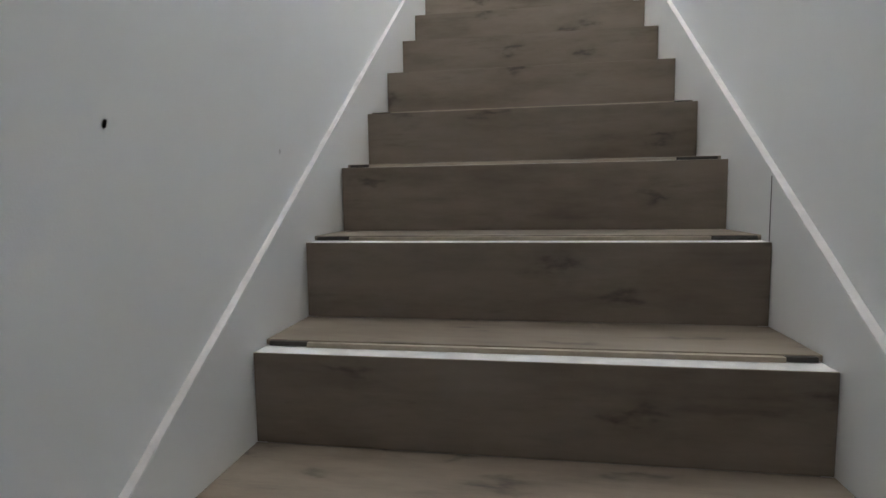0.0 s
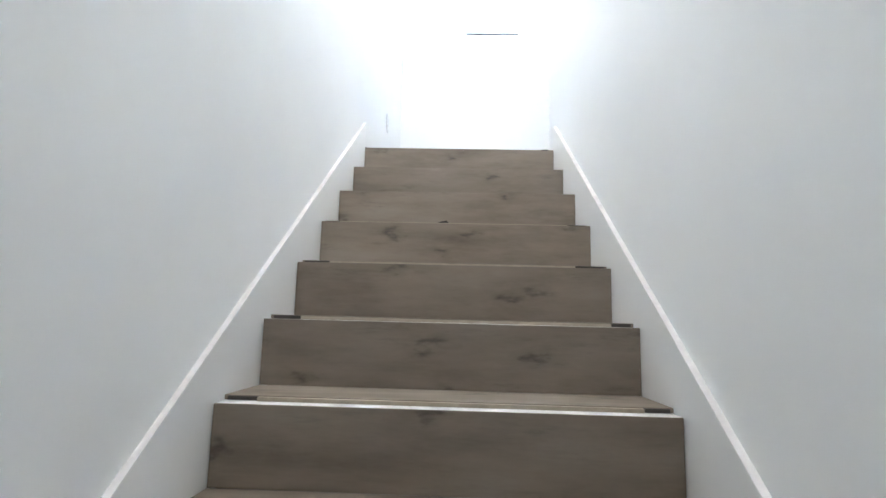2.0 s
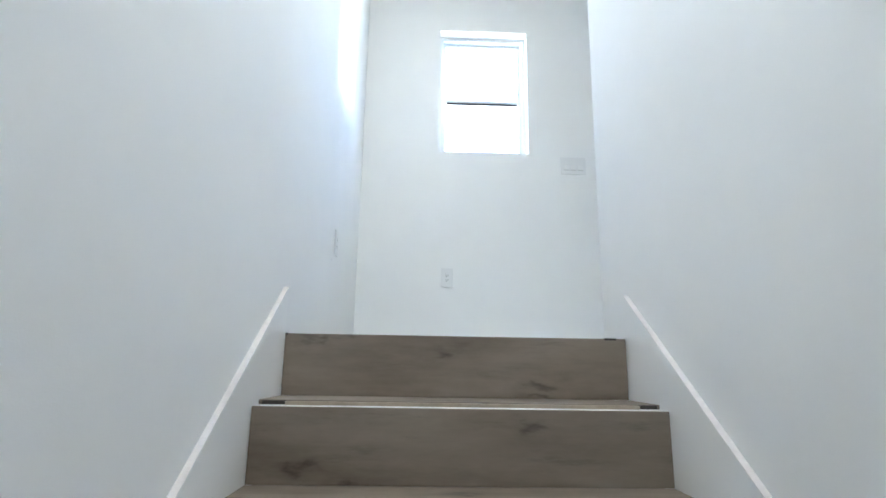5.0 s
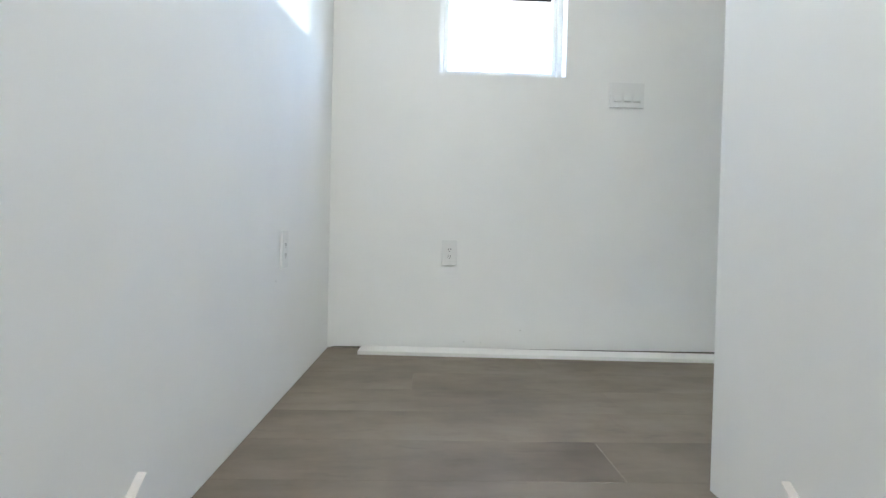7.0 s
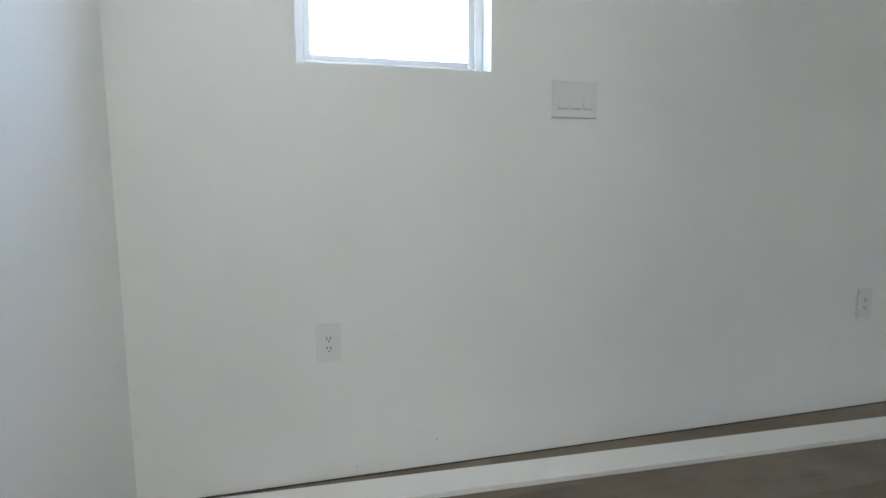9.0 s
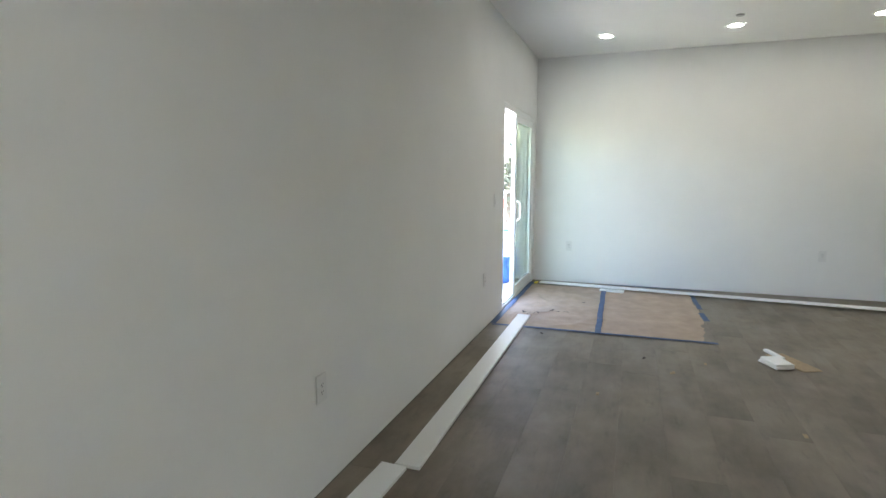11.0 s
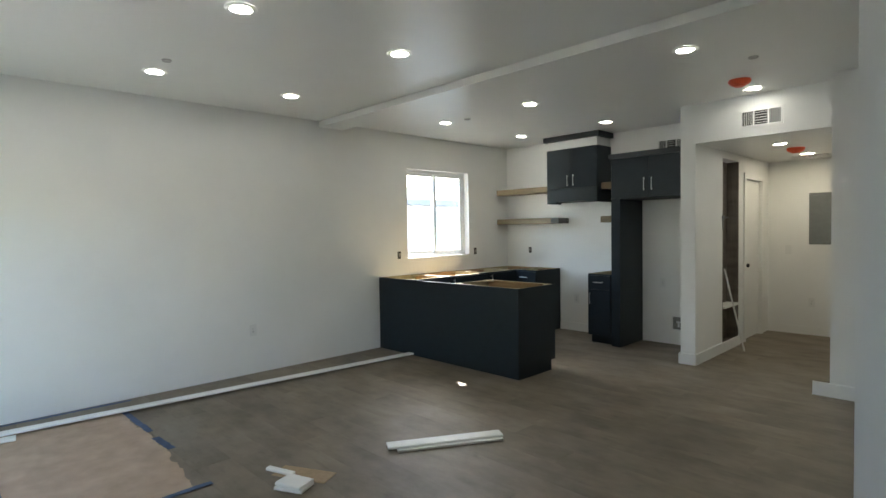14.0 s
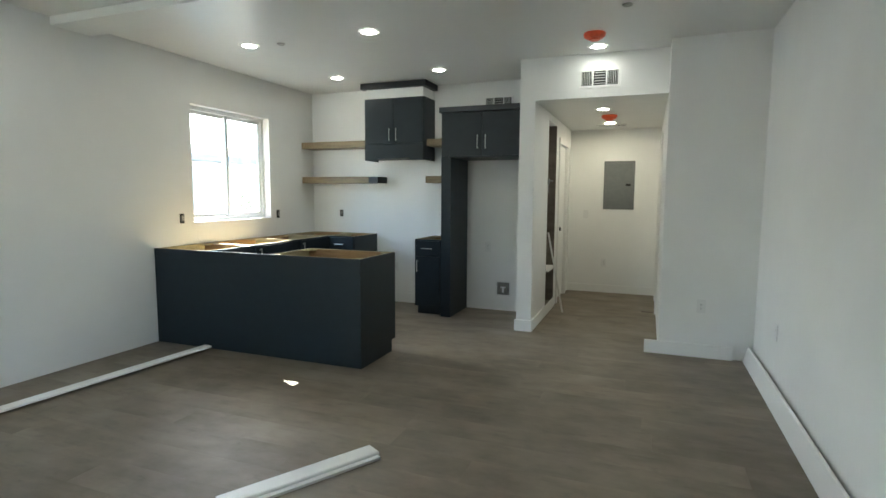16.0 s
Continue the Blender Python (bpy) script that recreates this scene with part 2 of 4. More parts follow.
def boxes(*specs, bevel=0.0):
    """One bmesh of boxes, each given as x0, x1, y0, y1, z0, z1."""
    bm = bmesh.new()
    for x0, x1, y0, y1, z0, z1 in specs:
        made = bmesh.ops.create_cube(bm, size=1.0)["verts"]
        bmesh.ops.scale(bm, vec=(x1 - x0, y1 - y0, z1 - z0), verts=made)
        bmesh.ops.translate(bm, vec=((x0 + x1) / 2, (y0 + y1) / 2, (z0 + z1) / 2), verts=made)
    if bevel:
        bmesh.ops.bevel(bm, geom=list(bm.edges), offset=bevel, segments=2, affect="EDGES", profile=0.6)
    return bm


def prism(outline, axis, a, b):
    """An outline of 2D points swept between a and b along the axis ('x': points are y, z; 'y': x, z; 'z': x, y)."""
    bm = bmesh.new()
    def at(p, d):
        return {"x": (d, p[0], p[1]), "y": (p[0], d, p[1]), "z": (p[0], p[1], d)}[axis]
    lo = [bm.verts.new(at(p, a)) for p in outline]
    hi = [bm.verts.new(at(p, b)) for p in outline]
    k = len(outline)
    bm.faces.new(lo)
    bm.faces.new(list(reversed(hi)))
    for i in range(k):
        bm.faces.new((lo[i], hi[i], hi[(i + 1) % k], lo[(i + 1) % k]))
    bmesh.ops.recalc_face_normals(bm, faces=list(bm.faces))
    return bm


def tube(p, q, r, seg=10):
    bm = bmesh.new()
    d = Vector(q) - Vector(p)
    bmesh.ops.create_cone(bm, cap_ends=True, segments=seg, radius1=r, radius2=r, depth=d.length,
                          matrix=Matrix.Translation((Vector(p) + Vector(q)) / 2) @ d.to_track_quat("Z", "Y").to_matrix().to_4x4())
    return bm


def joined(*bms):
    out = bmesh.new()
    for b in bms:
        tmp = bpy.data.meshes.new("tmp")
        b.to_mesh(tmp)
        b.free()
        out.from_mesh(tmp)
        bpy.data.meshes.remove(tmp)
    return out


def thing(name, label, category, group="", at=(0, 0, 0)):
    e = new(name)
    e.empty_display_size = 0.1
    e.location = at
    return tagged(e, label, category, group)


def structure(name, bm, mat, label, category):
    return tagged(part(name, bm, mat), label, category, kind="structure")


# ---- plan ----
G, H, W = 0.264, 0.1895, 1.022      # tread run, riser rise, width between the skirts
STEPS = 14
LOW = -STEPS * H                    # lower floor
XL, XR = -0.016, 1.039              # stairwell wall faces
YN = 1.632                          # inner face of the north wall
XE = 7.565                          # inner face of the east wall
YK = -5.63                          # kitchen's south wall
ZC = 2.70                           # ceiling
XB, YB = 2.450, -0.395              # block beside the stairs: east face, north face
YH = -4.76                          # header over the hall
YP = -4.475                         # short wall beside the hall
XH0, XH1 = 3.19, 4.39               # hall
YF = -7.35                          # hall's far wall
ZH = 2.30                           # hall ceiling
T = 0.13


def wall_y(name, y0, y1, x0, x1, z0, z1, holes=(), label="smooth white painted drywall wall", mat=None):
    """A wall lying along x, with rectangular holes (x0, x1, z0, z1)."""
    xs = sorted({x0, x1, *[v for h in holes for v in h[:2]]})
    zs = sorted({z0, z1, *[v for h in holes for v in h[2:]]})
    specs = []
    for a, b in zip(xs, xs[1:]):
        for c, d in zip(zs, zs[1:]):
            if not any(h[0] <= a and b <= h[1] and h[2] <= c and d <= h[3] for h in holes):
                specs.append((a, b, y0, y1, c, d))
    bm = boxes(*specs)
    bmesh.ops.remove_doubles(bm, verts=list(bm.verts), dist=1e-5)
    return structure(name, bm, mat or WALL, label, "wall")


def wall_x(name, x0, x1, y0, y1, z0, z1, holes=(), label="smooth white painted drywall wall", mat=None):
    ys = sorted({y0, y1, *[v for h in holes for v in h[:2]]})
    zs = sorted({z0, z1, *[v for h in holes for v in h[2:]]})
    specs = []
    for a, b in zip(ys, ys[1:]):
        for c, d in zip(zs, zs[1:]):
            if not any(h[0] <= a and b <= h[1] and h[2] <= c and d <= h[3] for h in holes):
                specs.append((x0, x1, a, b, c, d))
    bm = boxes(*specs)
    bmesh.ops.remove_doubles(bm, verts=list(bm.verts), dist=1e-5)
    return structure(name, bm, mat or WALL, label, "wall")


WIN = (0.474, 1.069, 1.285, 2.18)       # landing window, x and z
DOOR = (5.86, 7.45, 0.0, 1.985)         # sliding door, x and z
KWIN = (-4.74, -3.572, 1.097, 2.265)    # kitchen window, y and z
WT = 0.17                               # outer walls
YEND = -5.2                             # lower hall ends behind the first steps

wall_y("wall_north", YN, YN + WT, XL - T, XE + WT, LOW - 0.2, ZC, [WIN, DOOR])
wall_x("wall_east", XE, XE + WT, YK - T, YN, LOW - 0.2, ZC, [KWIN])
wall_x("wall_stair_west", XL - T, XL, YEND - T, YN, LOW - 0.2, ZC)
wall_x("wall_stair_east", XR, XR + T, YEND - T, 0.231, LOW - 0.2, ZC)
wall_y("wall_lower_south", YEND - T, YEND, XL, XR, LOW - 0.2, ZC)
wall_y("wall_block_north", YB - T, YB, XR + T, XB, 0.0, ZC)
wall_x("wall_block_east", XB - T, XB, YP - T, YB - T, 0.0, ZC)
wall_y("wall_hall_side", YP - T, YP, XB, XH0, 0.0, ZC)
wall_x("wall_hall_west", XH0 - T, XH0, YF - T, YP - T, 0.0, ZC, [(-6.95, -6.15, 0.0, 2.03)])
wall_y("wall_hall_header", YH - T, YH, XH0, 4.54, ZH, ZC)
wall_x("wall_hall_east", XH1, 4.54, YF - T, YH, 0.0, ZH, [(-6.12, -5.56, 0.06, 2.22), (-7.02, -6.36, 0.0, 2.03)])
wall_x("wall_alcove_side", XH1, 4.54, YK - T, YH - T, ZH, ZC)
wall_y("wall_hall_end", YF - T, YF, XH0, XH1, 0.0, ZC)
wall_y("wall_kitchen_south", YK - T, YK, 4.54, XE, 0.0, ZC)
# room behind the hall's west door opening
wall_x("wall_side_room", 1.9, 2.0, YF - T, -5.6, 0.0, ZC)
wall_y("wall_side_room_front", -5.7, -5.6, 2.0, XH0 - T, 0.0, ZC)
wall_y("wall_side_room_end", YF - T, YF, 2.0, XH0 - T, 0.0, ZC)

structure("ceiling", boxes((XL - T, XE + WT, YF - 0.2, YN + WT, ZC + 0.0005, ZC + 0.2)), CEIL, "satin white painted drywall ceiling", "ceiling")
structure("ceiling_hall", boxes((XH0, XH1, YF, YH - T, ZH, ZH + 0.08)), CEIL, "lowered white hall ceiling", "ceiling")
structure("ceiling_beam", boxes((XB + 0.3, XE, -2.60, -2.285, ZC - 0.065, ZC), bevel=0.004), CEIL, "shallow white drywall beam across the ceiling", "beam")
structure("floor_lower", boxes((XL, XR, YEND, -STEPS * G + 0.03, LOW - 0.15, LOW)), PLANK, "grey-brown plank floor at the stair foot", "floor")
structure("subfloor", boxes((XR + T, XE, YK, YN, -0.16, -0.012), (XL, XR + T, 0.0, YN, -0.16, -0.012), (2.0, 4.54, YF, YK, -0.16, -0.012)), SUBFLOOR, "grey subfloor under the planks", "floor")


# ---- staircase ----
def staircase():
    st = thing("staircase", "straight stair with grey-brown plank risers, white skirts and missing nosings", "stairs")
    st["kind"] = "structure"
    rng = random.Random(4)
    for k in range(STEPS):
        y, z = -k * G, -k * H
        part("riser", boxes((0.0015, W - 0.0015, y - 0.012, y, z - H + 0.0088, z - 0.004), bevel=0.0008), STEP, st)
        part("subtread", boxes((0.002, W - 0.002, y - 0.010, y + G - 0.013, z - 0.030, z - 0.0035), bevel=0.003), SUBTREAD, st, "white primed plywood edge left bare")
        if k == 0:
            continue
        cut0, cut1 = rng.uniform(0.06, 0.10), rng.uniform(0.05, 0.12)
        part("tread", boxes((0.001, W - 0.001, y + 0.042, y + G - 0.0125, z - 0.003, z + 0.0085), bevel=0.0012), STEP, st)
        part("tread_tongue", boxes((cut0, W - cut1, y + 0.030, y + 0.042, z - 0.003, z + 0.0060)), TONGUE, st, "pale cut tongue along the board edge")
        # solid dark strips: the shade of the end grooves put into colour
        for a, b in ((0.012, cut0), (W - cut1, W - 0.012)):
            part("tread_groove", boxes((a, b, y + 0.033, y + 0.0418, z - 0.002, z + 0.0068)), SLOT, st, "dark strip for the shaded groove at the board end")
    for x0, x1 in ((XL, 0.0), (W, XR)):
        yl = -STEPS * G
        rise = 0.141 if x0 < 0 else 0.135
        top = lambda y: rise + y * H / G
        bm = prism([(-0.01, -0.40), (-0.01, top(-0.01)), (yl - 0.12, top(yl - 0.12)), (yl - 0.12, LOW), (yl + 0.25, LOW)], "x", x0 + 0.001 if x0 < 0 else x0, x1 if x0 < 0 else x1 - 0.001)
        part("skirt_board", bm, TRIM, st, "white painted skirt board")
        cap = prism([(-0.01, top(-0.01) + 0.0002), (-0.01, top(-0.01) + 0.0022), (yl - 0.12, top(yl - 0.12) + 0.0022), (yl - 0.12, top(yl - 0.12) + 0.0002)], "x", x0 + 0.001 if x0 < 0 else x0 + 0.0005, x1 - 0.0005 if x0 < 0 else x1 - 0.001)
        part("skirt_edge", cap, DULLED_EDGE, st, "pinkish top edge of the skirt, darkened to offset the overhead lamps")
    part("skirt_seam", boxes((W - 0.0008, W + 0.001, -2.3722, -2.3698, -1.76, -1.572)), SLOT, st, "thin open joint in the skirt board")
    for a, b in ((0.002, 0.008), (W - 0.065, W - 0.03)):
        part("edge_gap", boxes((a, b, -0.0125, -0.0095, -0.0075, -0.0015)), SLOT, st, "dark gap at the top board's end")
    # unseen slab under the steps, added to stop outside light leaking through
    low = lambda y: y * H / G - H - 0.035
    part("light_stop_slab", prism([(0.3, -0.17), (0.0, -0.2245), (-13 * G, low(-13 * G)), (-13 * G - 0.3, low(-13 * G)), (-13 * G - 0.3, low(-13 * G) - 0.2), (0.3, -0.45)], "x", XL, XR), SUBFLOOR, st)
    return st


staircase()


# ---- windows and the sliding door ----
def landing_window():
    w = thing("window_1", "white vinyl single-hung window with bright panes", "window")
    w["kind"] = "structure"
    x0, x1, z0, z1 = WIN
    ya, yb = YN + 0.085, YN + 0.155
    f = 0.026
    part("window_frame", boxes((x0, x0 + f, ya, yb, z0, z1), (x1 - f, x1, ya, yb, z0, z1), (x0 + f, x1 - f, ya, yb, z0, z0 + f), (x0 + f, x1 - f, ya, yb, z1 - f, z1), bevel=0.003), VINYL, w)
    zm = z0 + (z1 - z0) * 0.46
    for name, a, b, y in (("lower_sash", z0 + f, zm + 0.012, ya + 0.012), ("upper_sash", zm - 0.012, z1 - f, ya + 0.036)):
        s = part(name, boxes((x0 + f, x0 + f + 0.020, y, y + 0.022, a, b), (x1 - f - 0.020, x1 - f, y, y + 0.022, a, b), (x0 + f + 0.020, x1 - f - 0.020, y, y + 0.022, a, a + 0.020), (x0 + f + 0.020, x1 - f - 0.020, y, y + 0.022, b - 0.020, b), bevel=0.002), VINYL, w)
        p = part("pane", boxes((x0 + f + 0.017, x1 - f - 0.017, y + 0.009, y + 0.013, a + 0.017, b - 0.017)), GLASS, s)
        p.visible_shadow = False
    part("sash_lock", boxes(((x0 + x1) / 2 - 0.025, (x0 + x1) / 2 + 0.025, ya + 0.000, ya + 0.012, zm + 0.012, zm + 0.022), bevel=0.003), VINYL, w)
    part("seal", boxes((x0 + f + 0.03, x1 - f - 0.03, ya + 0.0045, ya + 0.0115, zm - 0.022, zm - 0.011)), DARK, w, "dark weather seal")
    return w


def kitchen_window():
    w = thing("window_2", "white vinyl horizontal slider window over the counter", "window")
    w["kind"] = "structure"
    y0, y1, z0, z1 = KWIN
    xa, xb = XE + 0.085, XE + 0.155
    f = 0.04
    part("window_frame", boxes((xa, xb, y0, y0 + f, z0, z1), (xa, xb, y1 - f, y1, z0, z1), (xa, xb, y0 + f, y1 - f, z0, z0 + f), (xa, xb, y0 + f, y1 - f, z1 - f, z1), bevel=0.003), VINYL, w)
    ym = (y0 + y1) / 2
    for name, a, b, x in (("fixed_sash", ym - 0.02, y1 - f, xa + 0.038), ("sliding_sash", y0 + f, ym + 0.022, xa + 0.012)):
        s = part(name, boxes((x, x + 0.024, a, a + 0.044, z0 + f, z1 - f), (x, x + 0.024, b - 0.044, b, z0 + f, z1 - f), (x, x + 0.024, a + 0.044, b - 0.044, z0 + f, z0 + f + 0.036), (x, x + 0.024, a + 0.044, b - 0.044, z1 - f - 0.036, z1 - f), bevel=0.002), VINYL, w)
        p = part("pane", boxes((x + 0.010, x + 0.014, a + 0.03, b - 0.03, z0 + f + 0.03, z1 - f - 0.03)), GLASS, s)
        p.visible_shadow = False
    return w


def sliding_door():
    d = thing("door_1", "white vinyl sliding patio door standing partly open", "sliding door")
    d["kind"] = "structure"
    x0, x1, z0, z1 = DOOR
    ya, yb = YN + 0.004, YN + 0.135
    f = 0.05
    part("door_frame", boxes((x0, x0 + f, ya, yb, z0, z1), (x1 - f, x1, ya, yb, z0, z1), (x0 + f, x1 - f, ya, yb, z1 - f, z1), bevel=0.003), VINYL, d)
    part("sill_track", boxes((x0 + f, x1 - f, ya, yb, z0, z0 + 0.025), (x0 + f, x1 - f, ya + 0.018, ya + 0.024, z0 + 0.025, z0 + 0.040), (x0 + f, x1 - f, ya + 0.062, ya + 0.068, z0 + 0.025, z0 + 0.040), bevel=0.001), VINYL, d)
    zb, zt = z0 + 0.042, z1 - f - 0.004
    for name, a, b, y in (("sliding_panel", x0 + 0.56, x1 - f - 0.02, ya + 0.006), ("fixed_panel", x0 + 0.78, x1 - f, ya + 0.060)):
        s = part(name, boxes((a, a + 0.075, y, y + 0.034, zb, zt), (b - 0.075, b, y, y + 0.034, zb, zt), (a + 0.075, b - 0.075, y, y + 0.034, zb, zb + 0.085), (a + 0.075, b - 0.075, y, y + 0.034, zt - 0.07, zt), bevel=0.003), VINYL, d)
        p = part("pane", boxes((a + 0.07, b - 0.07, y + 0.014, y + 0.020, zb + 0.08, zt - 0.065)), DOOR_GLASS, s)
        p.visible_shadow = False
    hx = x0 + 0.56 + 0.038
    hb = joined(boxes((hx - 0.016, hx + 0.016, ya - 0.004, ya + 0.006, 0.80, 1.08), bevel=0.004), tube((hx, ya - 0.045, 0.86), (hx, ya - 0.045, 1.02), 0.010), tube((hx, ya, 0.83), (hx, ya - 0.045, 0.86), 0.010), tube((hx, ya, 1.05), (hx, ya - 0.045, 1.02), 0.010))
    part("pull_handle", hb, VINYL, d, "white D-shaped pull handle")
    part("latch", boxes((x0 + 0.556, x0 + 0.560, ya + 0.014, ya + 0.026, 0.925, 0.955)), DARK, d, "dark metal latch")
    return d


landing_window()
kitchen_window()
sliding_door()


# ---- recessed lamps ----
def downlight(x, y, z, lens):
    e = thing("recessed_light", "round white recessed ceiling light, switched on; stair and landing ones added", "ceiling light", "recessed ceiling lights", (x, y, z))
    bm = bmesh.new()
    n = 32
    prof = [(0.058, -0.0045), (0.062, -0.0065), (0.080, -0.0055), (0.088, -0.0005)]
    rings = [[bm.verts.new((r * math.cos(2 * math.pi * i / n), r * math.sin(2 * math.pi * i / n), h)) for i in range(n)] for r, h in prof]
    for a, b in zip(rings, rings[1:]):
        for i in range(n):
            bm.faces.new((a[i], a[(i + 1) % n], b[(i + 1) % n], b[i]))
    part("trim_ring", bm, TRIM, e)
    bm = bmesh.new()
    bmesh.ops.create_circle(bm, cap_ends=True, segments=32, radius=0.060, matrix=Matrix.Translation((0, 0, -0.005)) @ Matrix.Rotation(math.pi, 4, "X"))
    part("diffuser", bm, lens, e, "glowing white diffuser")
    return e


# unseen landing light, added to brighten the landing walls
ADDED_LANDING_LIGHTS = [(0.51, 0.55)]
LIVING_LIGHTS = [(x, y) for x in (5.19, 6.75) for y in (0.80, -0.36, -1.50)]
KITCHEN_LIGHTS = [(6.71, -3.45), (5.50, -3.45), (6.69, -4.86), (5.45, -4.88), (3.79, -2.96), (3.79, -4.52)]
# unseen stair lights, added to brighten the stairwell
ADDED_STAIR_LIGHTS = [(0.51, -0.25), (0.51, -1.15), (0.51, -2.05), (0.51, -2.95)]
for lens, spots in ((ADDED_STAIR_LENS, ADDED_STAIR_LIGHTS), (LENS, ADDED_LANDING_LIGHTS + LIVING_LIGHTS + KITCHEN_LIGHTS)):
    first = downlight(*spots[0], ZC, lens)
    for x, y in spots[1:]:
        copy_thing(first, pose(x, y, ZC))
copy_thing(first, pose(3.81, -5.50, ZH))
downlight(3.81, -6.66, ZH, HALL_LENS)


# ---- sprinklers, smoke detectors and grilles ----
def sprinkler(x, y, z):
    e = thing("sprinkler_cover", "small flush grey sprinkler cover plate on the ceiling", "sprinkler", "ceiling sprinkler covers", (x, y, z))
    bm = bmesh.new()
    bmesh.ops.create_cone(bm, cap_ends=True, segments=20, radius1=0.030, radius2=0.036, depth=0.010, matrix=Matrix.Translation((0, 0, -0.005)))
    part("cover", bm, plain("sprinkler_grey", (0.42, 0.41, 0.39), 0.5) if "sprinkler_grey" not in bpy.data.materials else bpy.data.materials["sprinkler_grey"], e)
    return e


for x, y in ((6.40, -0.34), (6.40, -3.49), (3.51, -3.51)):
    sprinkler(x, y, ZC)


def smoke_detector(x, y, z):
    e = thing("smoke_detector", "smoke detector on the ceiling under an orange dust cover", "smoke detector", "covered smoke detectors", (x, y, z))
    bm = bmesh.new()
    n = 28
    rng = random.Random(int(x * 10 + abs(y) * 100))
    rings = []
    for r, h in ((0.086, 0.0), (0.088, -0.014), (0.080, -0.030), (0.060, -0.044)):
        rings.append([bm.verts.new(((r + rng.uniform(-0.002, 0.002)) * math.cos(2 * math.pi * i / n), (r + rng.uniform(-0.002, 0.002)) * math.sin(2 * math.pi * i / n), h)) for i in range(n)])
    for a, b in zip(rings, rings[1:]):
        for i in range(n):
            bm.faces.new((a[i], b[i], b[(i + 1) % n], a[(i + 1) % n]))
    bm.faces.new(list(reversed(rings[-1])))
    bmesh.ops.recalc_face_normals(bm, faces=list(bm.faces))
    part("dust_cover", bm, ORANGE, e)
    bm = bmesh.new()
    bmesh.ops.create_cone(bm, cap_ends=True, segments=24, radius1=0.040, radius2=0.052, depth=0.012, matrix=Matrix.Translation((0, 0, -0.050)))
    part("cover_face", bm, ORANGE, e)
    return e


smoke_detector(3.785, -4.12, ZC)
smoke_detector(3.78, -6.0, ZH)


def grille(name, x0, x1, z0, z1, y, label):
    """A three-panel supply grille on a wall that faces north."""
    e = thing(name, label, "air vent", "wall air grilles", ((x0 + x1) / 2, y, z0))
    cx, w, h = (x0 + x1) / 2, x1 - x0, z1 - z0
    part("backing", boxes((-w / 2 + 0.01, w / 2 - 0.01, 0.001, 0.003, 0.012, h - 0.012)), DARK, e, "dark duct opening")
    part("frame", boxes((-w / 2, w / 2, 0.001, 0.010, 0, 0.022), (-w / 2, w / 2, 0.001, 0.010, h - 0.022, h), (-w / 2, -w / 2 + 0.022, 0.001, 0.010, 0.022, h - 0.022), (w / 2 - 0.022, w / 2, 0.001, 0.010, 0.022, h - 0.022),
                        (-w / 6 - 0.006, -w / 6 + 0.006, 0.001, 0.010, 0.022, h - 0.022), (w / 6 - 0.006, w / 6 + 0.006, 0.001, 0.010, 0.022, h - 0.022), bevel=0.0015), TRIM, e)
    k = 5
    for i in range(k):
        z = 0.026 + (h - 0.052) * (i + 0.5) / k
        part("slat", boxes((-w / 6 + 0.007, w / 6 - 0.007, 0.0035, 0.009, z - 0.0016, z + 0.0016)), TRIM, e)
    for s in (-1, 1):
        a, b = sorted((s * w / 6 + s * 0.007, s * w / 2 - s * 0.023))
        for i in range(6):
            x = a + (b - a) * (i + 0.5) / 6
            part("slat", boxes((x - 0.0012, x + 0.0012, 0.0035, 0.009, 0.023, h - 0.023)), TRIM, e)
    return e


grille("air_grille", 3.605, 3.977, 2.385, 2.560, YH, "white three-way supply grille above the hall opening")
grille("air_grille", 4.82, 5.17, 2.35, 2.53, YK, "white supply grille high on the kitchen wall")
gr = grille("air_grille", 3.64, 4.02, 0, 0.15, 0, "white ceiling grille in the hall")
gr.matrix_basis = pose(3.81, -6.97, ZH, -90, 0, 0)


# ---- electrical plates ----
def plate(kind, gangs=1, label="white duplex outlet plate on the wall"):
    """A wall plate standing in local xz, facing local -y, its base at z = 0."""
    e = thing("wall_outlet" if kind == "outlet" else "light_switch", label, "outlet" if kind == "outlet" else "switch", "wall outlets" if kind == "outlet" else "wall switches")
    w = 0.072 + 0.046 * (gangs - 1)
    h = 0.118
    part("cover_plate", boxes((-w / 2, w / 2, -0.0075, -0.0005, 0, h), bevel=0.0025), PLASTIC, e)
    for g in range(gangs):
        cx = (g - (gangs - 1) / 2) * 0.046
        if kind == "outlet":
            part("socket_face", boxes((cx - 0.0165, cx + 0.0165, -0.0085, -0.006, 0.026, h - 0.026), bevel=0.001), PLASTIC, e)
            for zc in (0.043, 0.075):
                part("socket_slot", boxes((cx - 0.007, cx - 0.0045, -0.0088, -0.0080, zc - 0.004, zc + 0.005), (cx + 0.0045, cx + 0.007, -0.0088, -0.0080, zc - 0.004, zc + 0.005), (cx - 0.002, cx + 0.002, -0.0088, -0.0080, zc - 0.011, zc - 0.007)), DARK, e)
        else:
            bm = prism([(-0.007, 0.026), (-0.0130, 0.030), (-0.0088, 0.060), (-0.0078, h - 0.026)], "x", cx - 0.0165, cx + 0.0165)
            part("rocker", bm, PLASTIC, e)
    return e


def set_plate(e, x, y, z, turn):
    e.matrix_basis = pose(x, y, z, 0, 0, turn)
    return e


